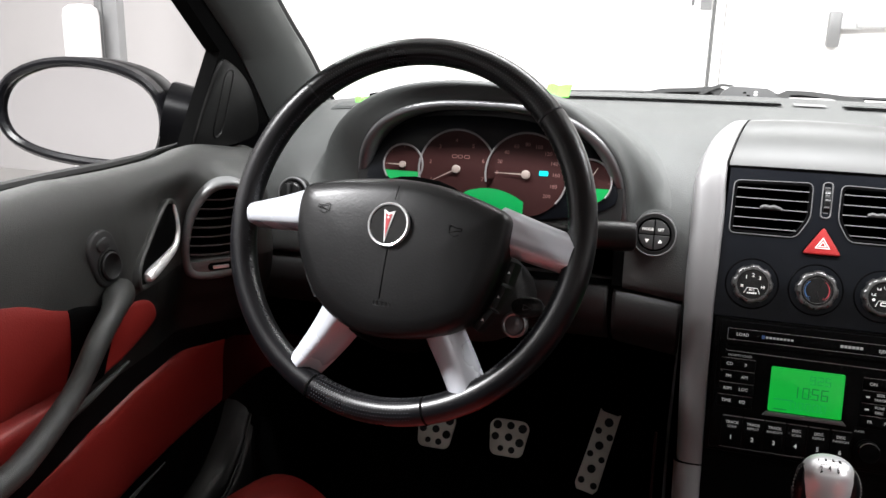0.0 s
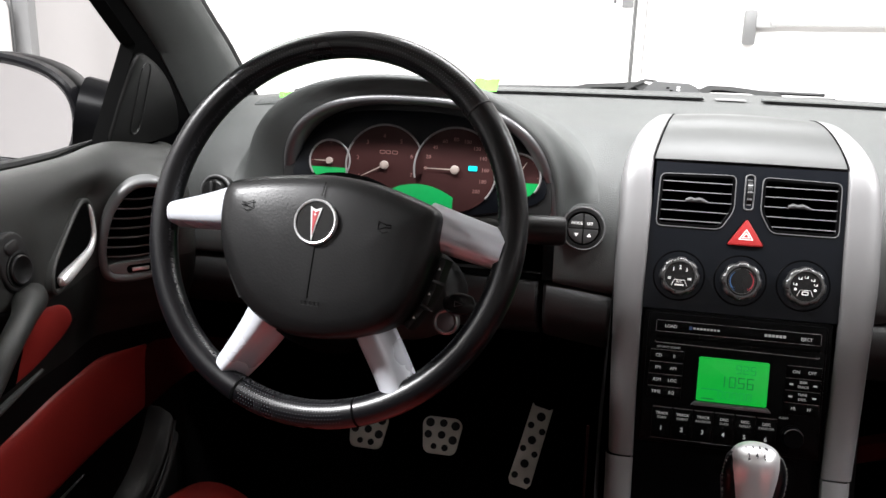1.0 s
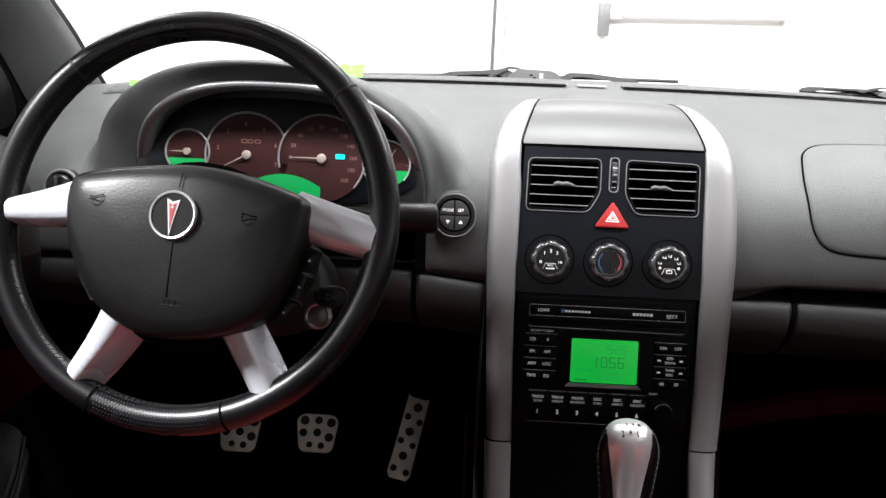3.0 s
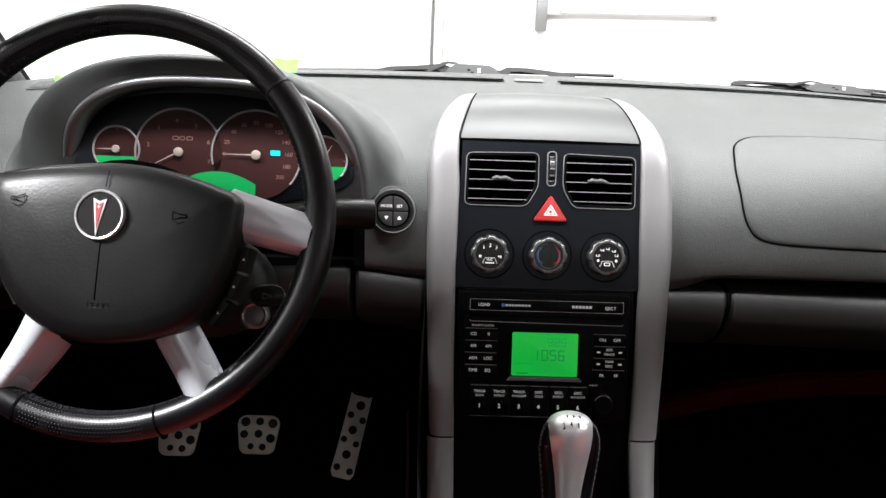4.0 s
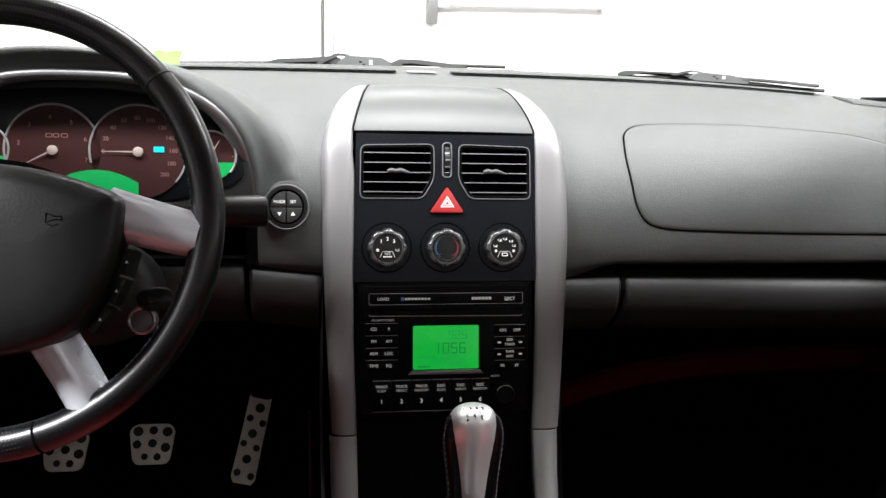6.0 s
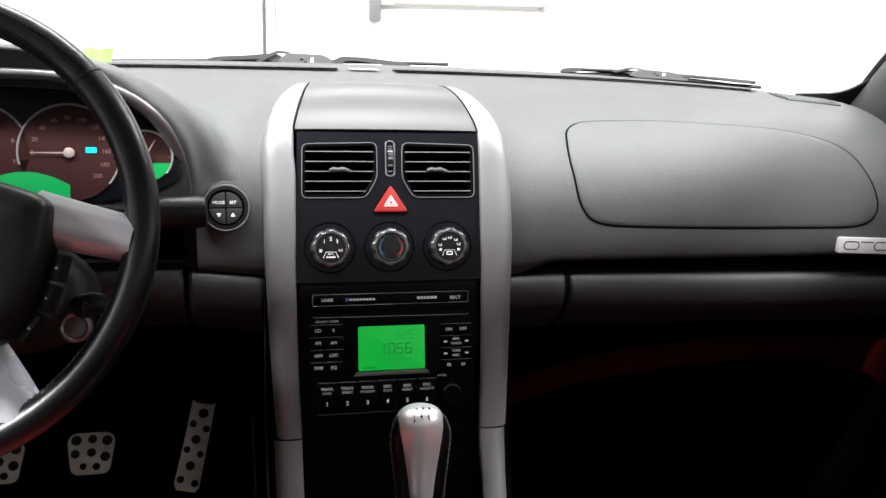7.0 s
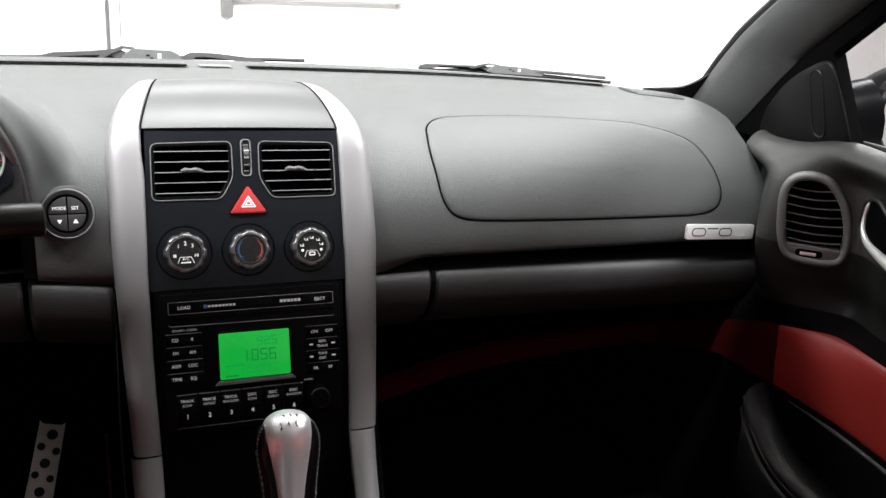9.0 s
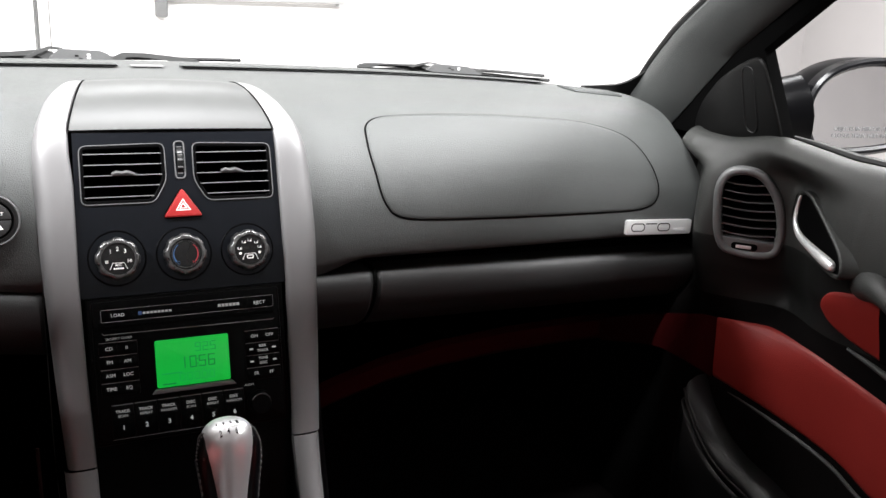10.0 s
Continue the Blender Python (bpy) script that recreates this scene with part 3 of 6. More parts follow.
part("green_bar", plate(chord(-0.1030, 0.0050, 0.0240, -0.0075), 0.0051, 0.0056), GREEN_DIM, cluster, "green lit display strip")
dial(-0.1030, 0.0050, 0.0250, ["", "", ""], 180, 180, 180, "fuel_dial", 0.0042, 4)
dial(0.1235, 0.0000, 0.0265, ["", "", ""], 180, 180, 60, "heat_dial", 0.0042, 4)
part("green_bar", plate(chord(0.1235, 0.0000, 0.0255, -0.0065), 0.0051, 0.0056), GREEN_DIM, cluster, "green lit display strip")
dial(0.0500, 0.0035, 0.0490, ["0", "20", "40", "60", "80", "100", "120", "140", "160", "180", "200"], 180, 222, 180, "speed_dial", 0.0052, 40, 0.0062)
dial(-0.0350, 0.0040, 0.0475, ["1", "2", "3", "4", "5", "6", "7"], 205, 222, 208, "rev_dial", 0.0050, 28, 0.0066)
top = [(p.x, p.y) for p in smooth_line([(-0.034, -0.0320, 0), (-0.021, -0.0215, 0), (-0.006, -0.0170, 0), (0.0075, -0.0158, 0), (0.021, -0.0172, 0), (0.036, -0.0220, 0), (0.0495, -0.0290, 0)], 4)]
part("green_bar", plate([(-0.034, -0.055)] + top + [(0.0495, -0.055)], 0.0058, 0.0064), GREEN_DIM, cluster, "green lit trip display")
part("indicator_lamp", plate(rrect(0.0655, 0.0035, 0.0760, 0.0092, 0.001), 0.0058, 0.0066), CYAN, cluster, "lit cyan indicator")
for k, w in enumerate((0.0068, 0.0058, 0.0068)):
    part("badge_mark", rim_of(rrect(-0.0420 + 0.0076 * k, 0.0172, -0.0420 + 0.0076 * k + w, 0.0215, 0.0012, 2), 0.0008, 0.0054, 0.0059, 0.0001), GAUGEINK, cluster)

# ---- centre stack ----
SM = facing(0, -0.0075, 0.86, math.degrees(math.atan(0.25)))
stack = thing("center_stack", SM, "centre stack with black panel and silver side strips", "center console")


def vent_outline(sx):
    o = [(0.0145, 0.0525), (0.0990, 0.0505), (0.1000, -0.0105), (0.0275, -0.0105), (0.0142, 0.0125)]
    ext = []
    for i in range(5):
        p, q, r = Vector(o[i - 1]), Vector(o[i]), Vector(o[(i + 1) % 5])
        a, b = (p - q).normalized() * 0.0075, (r - q).normalized() * 0.0075
        for k in range(5):
            u = k / 4
            ext.append(tuple((q + a) * (1 - u) ** 2 + q * 2 * u * (1 - u) + (q + b) * u * u))
    o = [(sx * x, y) for x, y in ext]
    return o[::-1] if sx < 0 else o


part("climate_panel", pierced([(-0.1042, 0.0650), (-0.1075, -0.1065), (0.1075, -0.1065), (0.1042, 0.0650)], [inset(vent_outline(-1), 0.002), inset(vent_outline(1), 0.002)], 0.0), PANEL, stack, "dark satin climate panel")

# curved lid over the top; half widths of lid and strip, by the way still to go to its back edge
LIDW = [(0.0, 0.0770, 0.0790), (0.0276, 0.0790, 0.0905), (0.0540, 0.0838, 0.1090), (0.0790, 0.0905, 0.1260), (0.1025, 0.0978, 0.1375), (0.1253, 0.1046, 0.1450), (0.1480, 0.1058, 0.1478), (0.18, 0.1060, 0.1482)]
TURN = 0.1685


# how far each strip's outer edge stands in or out of the table, by the way gone over the top
REACH = {-1: [(0.0, -0.0045), (0.235, -0.0060), (0.4, -0.0050), (0.5, -0.0030), (0.6, -0.0020), (0.7, 0.0), (1.0, 0.0)],
         1: [(0.0, -0.0020), (0.235, -0.0070), (0.4, -0.0100), (0.5, -0.0115), (0.6, -0.0115), (0.7, -0.0090), (0.8, -0.0070), (0.9, -0.0035), (1.0, 0.0)]}


def over(u):
    """Height and depth on the stack's face, the two half widths, the shift and the angle turned, a part u of the way over the top."""
    v, n, k = 0.027, 0.0, 60
    for j in range(k):
        t = (j + 0.5) / k * u
        f = math.pi / 2 * t * t * (3 - 2 * t)
        v += math.cos(f) * TURN * u / k
        n -= math.sin(f) * TURN * u / k
    left = TURN * (1 - u)
    hw = glide([(p[0], p[1]) for p in LIDW], left)
    ow = glide([(p[0], p[2]) for p in LIDW], left)
    ang = 90 * u * u * (3 - 2 * u)
    return v, n, hw, ow, -0.001 - 0.004 * math.sin(radians(ang)), ang


rows = []
for k in range(31):
    v, n, hw, _, cx, ang = over(0.235 + 0.765 * k / 30)
    rows.append([(cx + hw * u, v + (0.0012 + 0.0032 * (1 - u * u)) * math.sin(radians(ang)), n + 0.0035 + 0.001 * (1 - u * u)) for u in [-1 + j / 10 for j in range(21)]])
part("stack_lid", thicken(loft(rows), 0.003), LID, stack, "smooth grey lid", 70)
mid = rows[-3]
part("lid_edge", tube([(x, y + 0.0010, z + 0.0005) for x, y, z in mid], 0.0010, 8), SILVER, stack, "thin silver edge behind the lid")
part("lid_gap", tube([(x, y - 0.0006, z + 0.0002) for x, y, z in rows[0]], 0.0009, 6), VOID, stack)
for e in (0, -1):
    part("lid_gap", tube([(r[e][0] + (-0.0006 if e == 0 else 0.0006), r[e][1], r[e][2] + 0.0006) for r in rows], 0.0008, 6), VOID, stack)


def ease_in(v):
    """0 low on the face, 1 where it begins to turn over."""
    u = max(0.0, min(1.0, (v + 0.06) / 0.075))
    return u * u * (3 - 2 * u)


# silver strips: up the side and over the top
def strip(sx):
    st = [(-0.281, 0.004, 0.1035, 0.1365, 0), (-0.20, 0.003, 0.1060, 0.1410, 0), (-0.10, 0.003, 0.1075, 0.1455, 0), (-0.06, 0.003, 0.1070, 0.1470, 0), (-0.02, 0.0025, 0.1064, 0.1480, 0), (0.015, 0.0015, 0.1060, 0.1482, 0)]
    st = [(v, n, a, b + (0.0015 - 0.0035 * ease_in(v) if sx > 0 else -0.0045), t) for v, n, a, b, t in st]
    for k in range(1, 15):
        v, n, a, b, cx, ang = over(k / 14)
        st.append((v, n + 0.0015 * (1 - k / 14), a + sx * cx + 0.0008, b + 0.3 * sx * cx + glide(REACH[sx], k / 14), ang))
    line = smooth_line([Vector(p[:3]) for p in st], 4)
    wide = smooth_line([Vector((p[3], p[4], 0)) for p in st], 4)
    rows = []
    for p, w in zip(line, wide):
        a, b, t = p.z, w.x, radians(w.y)
        f = min(1.0, (b - a) / 0.03)
        prof = [(a, -0.004), (a + 0.0006, 0.0010), (a + 0.003 * f, 0.0026), (a + (b - a) * 0.25, 0.0038), (a + (b - a) * 0.5, 0.0040), (a + (b - a) * 0.72, 0.0026), (b - 0.0045 * f, -0.0010), (b - 0.0018 * f, -0.0055), (b - 0.0003, -0.012), (b, -0.030)]
        rows.append([(sx * x, p.x + h * f * math.sin(t), p.y + h * f * math.cos(t)) for x, h in prof])
    return loft(rows)


for sx in (-1, 1):
    part("side_strip", strip(sx), SILVER, stack, "silver painted strip", 75)
    low = []
    for v, z, a, b in ((-0.2825, 0.004, 0.1035, 0.135), (-0.33, 0.012, 0.103, 0.1335), (-0.40, 0.03, 0.102, 0.132), (-0.47, 0.06, 0.101, 0.130)):
        prof = [(a, -0.006), (a + 0.0006, 0.002), (a + 0.004, 0.0042), ((a + b) / 2, 0.005), (b - 0.006, 0.0034), (b - 0.001, -0.003), (b, -0.014)]
        low.append([(sx * x, v, z + dz) for x, dz in prof])
    part("lower_strip", loft(low), SILVER, stack, "silver painted lower strip", 50)
    # black body behind the strips
    part("stack_cheek", loft([[(sx * 0.1415, 0.02, -0.014), (sx * 0.1425, -0.28, -0.010), (sx * 0.133, -0.50, 0.05)], [(sx * 0.1415, 0.02, -0.10), (sx * 0.145, -0.28, -0.20), (sx * 0.14, -0.50, -0.28)]]), LOWER, stack)
part("stack_core", plate([(-0.104, -0.104), (-0.104, -0.48), (0.104, -0.48), (0.104, -0.104)], -0.05, -0.012), RADIO, stack)

# two air vents
def vent(sx):
    o = vent_outline(sx)
    v = part("air_vent", rim_of(o, 0.0042, -0.02, 0.0016, 0.001), RADIO, stack, "black air vent with slats")
    part("vent_edge", rim_of(inset(o, -0.0004), 0.0011, 0.0004, 0.0020, 0.0004), GREYRIM, v, "thin grey edge")
    part("vent_well", plate(inset(o, 0.003), -0.028, -0.0205), VOID, v)
    for k in range(5):
        y = 0.0425 - 0.0112 * k
        xa, xb = 0.0175 + (0.0 if y > 0.012 else (0.012 - y) * 0.62), 0.0972
        pr = [(-0.0022, -0.016), (-0.0004, -0.003), (0.0002, 0.0002), (-0.0006, 0.0010), (-0.0014, 0.0004), (-0.0016, -0.003), (-0.0034, -0.016)]
        rows = [[(sx * x, y + dy, z) for dy, z in pr] for x in (xa, xb)]
        sl = part("slat", loft(rows, close_u=True, caps=True), VOID, v)
        part("slat_lip", tube([(sx * xa, y - 0.0006, 0.0006), (sx * xb, y - 0.0006, 0.0006)], 0.00055, 6), VENTRING, sl)
    for k in range(4):
        xx = 0.030 + 0.0175 * k
        part("rear_fin", box(sx * xx - 0.0005, -0.008, -0.0203, sx * xx + 0.0005, 0.049, -0.017), VOID, v)
    tab = [(-0.0125, 0.0205), (-0.008, 0.0222), (-0.003, 0.0212), (0.002, 0.0222), (0.007, 0.0208), (0.0125, 0.0192)]
    part("vent_tab", tube([(sx * 0.056 + x, y, 0.003) for x, y in tab], [0.0024, 0.0034, 0.0028, 0.0033, 0.0028, 0.0014], 8, flat=0.8, up=(0, 1, 0)), WIPER, v, "worn grey tab")


vent(-1)
vent(1)
part("wheel_slot", rim_of(rrect(-0.0050, 0.0135, 0.0066, 0.0548, 0.0045), 0.0016, -0.004, 0.0018), GREYRIM, stack)
vw = part("vent_wheel", moved(lathe([(0.016, -0.0032), (0.0192, -0.0026), (0.0192, 0.0026), (0.016, 0.0032)], 30), Matrix.Translation((0.0008, 0.034, -0.0135)) @ Matrix.Rotation(radians(90), 4, "Y")), BLACK, stack, "ribbed black thumb wheel")
for k in range(7):
    a = radians(-72 + 24 * k)
    part("rib", moved(box(-0.0030, -0.0010, 0.0188, 0.0030, 0.0010, 0.0200, 0.0003), Matrix.Translation((0.0008, 0.034, -0.0135)) @ Matrix.Rotation(a, 4, "X")), GREYRIM, vw)

# hazard button
tri = [(0.0006, 0.0042), (-0.0200, -0.0270), (0.0212, -0.0270)]
def soft_tri(t, c):
    out = []
    for i in range(3):
        p, q, r = Vector(t[i - 1]), Vector(t[i]), Vector(t[(i + 1) % 3])
        a, b = (p - q).normalized() * c, (r - q).normalized() * c
        for k in range(4):
            u = k / 3
            out.append(tuple((q + a) * (1 - u) ** 2 + q * 2 * u * (1 - u) + (q + b) * u * u))
    return out


hz = part("hazard_button", plate(soft_tri(tri, 0.004), -0.002, 0.0048, 0.0016), HAZARD, stack, "red triangular hazard button")
part("button_gap", rim_of(inset(soft_tri(tri, 0.004), -0.0012), 0.0014, -0.001, 0.0008), VOID, hz)
for k, (d, w) in enumerate(((0.0068, 0.0008), (0.0091, 0.0007))):
    part("warning_mark", rim_of(inset([(0.0006, 0.0042), (-0.0185, -0.0262), (0.0197, -0.0262)], d * 0.93), w, 0.0046, 0.0051, 0.0001), INK, hz, "white triangle mark")

# three climate knobs
def knob(cx, cy, inner=False):
    """A round knob: dark dial face in a worn bright collar with grip pads round its edge."""
    part("knob_seat", lathe([(0.0300, -0.0005), (0.0290, 0.0004), (0.0262, -0.0004), (0.0240, -0.0012)], 48, cx, cy), RADIO, stack)
    k = part("climate_knob", lathe([(0.0205, -0.001), (0.0205, 0.0115), (0.0172, 0.0122), (0.0168, 0.0126), (0.0004, 0.0128)], 48, cx, cy), GLOSS, stack, "round black knob with worn bright collar")
    rows = []
    n = 96
    for r, z, g in ((0.0206, -0.001, 1.0), (0.0210, 0.0075, 1.0), (0.0207, 0.0112, 1.0), (0.0196, 0.0134, 0.5), (0.0180, 0.0142, 0.0), (0.0170, 0.0138, 0.0), (0.0167, 0.0126, 0.0)):
        row = []
        for j in range(n):
            a = 2 * math.pi * j / n
            pad_h = max(0.0, min(1.0, (math.cos(8 * a + 0.5) + 0.55) * 3.0))
            q = r + g * 0.0014 * pad_h
            row.append((cx + q * math.cos(a), cy + q * math.sin(a), z + 0.0006 * g * pad_h))
        rows.append(row)
    part("knob_ring", loft(rows, close_u=True), COLLAR, k, "worn dark chrome collar", 50)
    part("knob_bevel", tube([(p[0], p[1], 0.0140) for p in circle(cx, cy, 0.0172, 48)], 0.0005, 6, True), BEVEL, k)
    if inner:
        part("dial_ring", rim_of(circle(cx, cy, 0.0146, 48), 0.0006, 0.0126, 0.0132, 0.0002), COLLAR, k)
    return k


KY = -0.0670
k1, k2, k3 = knob(-0.0692, KY), knob(-0.0012, KY, True), knob(0.0670, KY)
FZ = 0.0131
for t, a in (("1", 130), ("2", 90), ("3", 50)):
    lettering(t, 0.0058, -0.0692 + 0.0112 * math.cos(radians(a)), KY - 0.001 + 0.0112 * math.sin(radians(a)), FZ, INK, k1, "numeral")
lettering("HI", 0.0046, -0.0692 + 0.0112, KY - 0.0028, FZ, INK, k1, "numeral")
for dx in (-0.0008, 0.0008):
    for dy in (-0.0008, 0.0008):
        bar("fan_mark", -0.0692 - 0.0112 + dx - 0.0006, KY - 0.0026 + dy - 0.0006, -0.0692 - 0.0112 + dx + 0.0006, KY - 0.0026 + dy + 0.0006, FZ, INK, k1)
lettering("A/C", 0.0042, -0.0692, KY - 0.0064, FZ, INK, k1, "lettering")
for j in range(5):
    bar("small_print", -0.0692 - 0.0050 + 0.0021 * j, KY - 0.0108, -0.0692 - 0.0050 + 0.0021 * j + 0.0015, KY - 0.0092, FZ, INK, k1)


def mark_arch(cx, k):
    """The outline of the push switch in the lower part of a knob's face."""
    part("mark_arch", tube([(cx - 0.0085, KY - 0.0108, FZ + 0.0001), (cx - 0.0056, KY - 0.0042, FZ + 0.0001), (cx + 0.0056, KY - 0.0042, FZ + 0.0001), (cx + 0.0085, KY - 0.0108, FZ + 0.0001)], 0.0003, 5), INK, k)


mark_arch(-0.0692, k1)
for nm, a0, a1, m in (("cold_mark", 218, 128, BLUEDIM), ("hot_mark", -38, 52, REDDIM)):
    arc = [(-0.0012 + 0.0126 * math.cos(radians(a0 + (a1 - a0) * j / 16)), KY + 0.0126 * math.sin(radians(a0 + (a1 - a0) * j / 16)), FZ - 0.0002) for j in range(17)]
    part(nm, tube(arc, [0.0009 - 0.0006 * j / 16 for j in range(17)], 6), m, k2)
lettering("C", 0.0046, -0.0012 - 0.0080, KY - 0.0088, FZ, BLUEDIM, k2, "lettering")
lettering("H", 0.0046, -0.0012 + 0.0080, KY - 0.0088, FZ, REDDIM, k2, "lettering")
for j, a in enumerate((168, 122, 88, 48, 15, -20, 200)):
    p = (0.0670 + 0.0112 * math.cos(radians(a)), KY + 0.0104 * math.sin(radians(a)))
    if j < 5:
        part("air_mark", tube([(p[0] - 0.0018, p[1] + 0.0012, FZ), (p[0] - 0.0018, p[1] - 0.0010, FZ), (p[0] + 0.0004, p[1] - 0.0012, FZ), (p[0] + 0.0010, p[1] + 0.0004, FZ), (p[0] + 0.0020, p[1] + 0.0012, FZ)], 0.0003, 5), INK, k3)
        bar("air_mark", p[0] + 0.0008, p[1] - 0.0014, p[0] + 0.0019, p[1] - 0.0003, FZ, INK, k3)
    else:
        part("air_mark", plate(circle(p[0], p[1], 0.0015, 12), FZ - 0.0004, FZ, 0.0), INK, k3)
mark_arch(0.0670, k3)
part("screen_mark", rim_of(rrect(0.0670 - 0.0036, KY - 0.0098, 0.0670 + 0.0036, KY - 0.0056, 0.0012, 3), 0.0010, 0.0128, 0.0133, 0.0001), INK, k3)

# ---- radio ----
radio = thing("car_radio", SM @ Matrix.Translation((0, -0.18, -0.004)), "black car radio with a green lit display", "radio")
part("radio_body", plate([(-0.1035, 0.0715), (-0.1035, -0.083), (0.1035, -0.083), (0.1035, 0.0715)][::-1], -0.03, 0.002, 0.0012), RADIO, radio)
part("radio_face", plate(rrect(-0.0985, -0.080, 0.0985, 0.0685, 0.003), 0.002, 0.0036, 0.001), RADIO, radio)


def key(name, x0, y0, x1, y1, outlined=False):
    k = part(name, plate(rrect(x0, y0, x1, y1, 0.0012, 2), 0.003, 0.0046, 0.0004), RADIO, radio)
    if outlined:
        part("key_edge", tube([(p[0], p[1], 0.0046) for p in inset(rrect(x0, y0, x1, y1, 0.0012, 2), 0.0001)], 0.0002, 4, True), INKFAINT, k)
    return k


TZ = 0.0048
cd = key("disc_flap", -0.0895, 0.0470, 0.0915, 0.0600, True)
lettering("LOAD", 0.0050, -0.0730, 0.0535, TZ, KEYINK, cd)
lettering("EJECT", 0.0050, 0.0760, 0.0527, TZ, KEYINK, cd)
bar("maker_mark", -0.0525, 0.0515, -0.0490, 0.0555, TZ, BLUEINK, cd)
for k in range(8):
    bar("maker_mark", -0.0480 + 0.0038 * k, 0.0524, -0.0480 + 0.0038 * k + 0.0027, 0.0546, TZ, KEYDIM, cd)
for k in range(6):
    bar("maker_mark", 0.0305 + 0.0040 * k, 0.0520, 0.0305 + 0.0040 * k + 0.0031, 0.0550, TZ, KEYDIM, cd)
slot = part("disc_slot", box(-0.0885, 0.0395, 0.0036, 0.0915, 0.0425, 0.0039), VOID, radio)
part("slot_edge", tube([(-0.0895, 0.0355, 0.004), (-0.088, 0.0340, 0.004), (0.090, 0.0325, 0.004), (0.0915, 0.0340, 0.004)], 0.0003, 5), INKFAINT, radio)
lettering("SECURITY CODED", 0.0032, -0.0735, 0.0290, 0.0038, KEYDIM, radio)
for k, (a, b) in enumerate((("CD", "II"), ("FM", "AM"), ("ASM", "LOC"), ("TIME", "EQ"))):
    y1 = 0.0258 - 0.0142 * k
    kk = key("preset_key", -0.0940, y1 - 0.0138, -0.0556, y1)
    bar("key_line", -0.0935, y1 - 0.0004, -0.0560, y1 - 0.0001, 0.0046, INKFAINT, kk)
    lettering(a, 0.0050, -0.0840, y1 - 0.0069, TZ, KEYINK, kk)
    lettering(b, 0.0050, -0.0665, y1 - 0.0069, TZ, KEYINK, kk)
for k, words in enumerate((("ON", "OFF"), ("SEEK", "TRACK"), ("TUNE", "DISC"), ("FR", "FF"))):
    y1 = 0.0222 - 0.0140 * k
    kk = key("preset_key", 0.0572, y1 - 0.0136, 0.0955, y1)
    bar("key_line", 0.0577, y1 - 0.0004, 0.0950, y1 - 0.0001, 0.0046, INKFAINT, kk)
    if k in (0, 3):
        lettering(words[0], 0.0050, 0.0680, y1 - 0.0068, TZ, KEYINK, kk)
        lettering(words[1], 0.0050, 0.0850, y1 - 0.0068, TZ, KEYINK, kk)
    else:
        lettering(words[0], 0.0040, 0.0765, y1 - 0.0042, TZ, KEYINK, kk)
        lettering(words[1], 0.0040, 0.0765, y1 - 0.0096, TZ, KEYINK, kk)
        for sx in (-1, 1):
            bar("arrow_mark", 0.0765 + sx * 0.0128 - 0.002, y1 - 0.0080, 0.0765 + sx * 0.0128 + 0.002, y1 - 0.0062, TZ, KEYINK, kk)
for k, (a, b) in enumerate((("TRACK", "SCAN"), ("TRACK", "REPEAT"), ("TRACK", "RANDOM"), ("DISC", "SCAN"), ("DISC", "REPEAT"), ("DISC", "RANDOM"))):
    x0 = -0.0865 + 0.0232 * k
    kk = key("number_key", x0 + 0.0004, -0.0762, x0 + 0.0228, -0.0400)
    bar("key_line", x0 + 0.001, -0.0412, x0 + 0.0222, -0.0408, 0.0046, INKFAINT, kk)
    lettering(a, 0.0044, x0 + 0.0116, -0.0482, TZ, KEYINK, kk)
    lettering(b, 0.0038, x0 + 0.0116, -0.0530, TZ, KEYDIM, kk)
    lettering(str(k + 1), 0.0068, x0 + 0.0116, -0.0655, TZ, KEYINK, kk, "numeral", bold=0.0001)
bar("key_line", -0.0862, -0.0776, 0.0525, -0.0773, 0.0037, INKFAINT, radio)
vol = part("volume_knob", lathe([(0.0135, 0.003), (0.0135, 0.0045), (0.0120, 0.0048), (0.0115, 0.013), (0.0105, 0.0150), (0.0004, 0.0152)], 32, 0.0690, -0.0592), RADIO, radio, "round black volume knob")
# pale arc drawn as the highlight on the knob's upper edge
part("knob_highlight", tube([(0.0690 + 0.0110 * math.cos(math.pi * (0.15 + 0.7 * k / 20)), -0.0592 + 0.0110 * math.sin(math.pi * (0.15 + 0.7 * k / 20)), 0.0146) for k in range(21)], 0.0006, 5), LIPGREY, vol)
lettering("AUDIO", 0.0032, 0.0590, -0.0385, 0.0038, KEYDIM, radio)
for x, y in ((-0.0968, 0.0435), (0.0995, 0.0410), (-0.0980, -0.0500), (0.0985, -0.0535)):
    part("screw_hole", lathe([(0.0022, 0.0030), (0.0022, 0.0037), (0.0012, 0.0038)], 12, x * 0.985, y), VOID, radio)
disp = part("display", plate(rrect(-0.0385, -0.0290, 0.0390, 0.0220, 0.002), 0.003, 0.0052, 0.0006), GREEN, radio, "green lit display")
part("display_ledge", plate([(-0.0400, -0.0298), (-0.0440, -0.0345), (0.0445, -0.0345), (0.0405, -0.0298)][::-1], 0.003, 0.0075, 0.001), GREYRIM, radio, "bright ledge under the display")

SEG = {"1": "bc", "0": "abcdef", "5": "afgcd", "6": "afgedc", "9": "abcdfg", "2": "abged"}


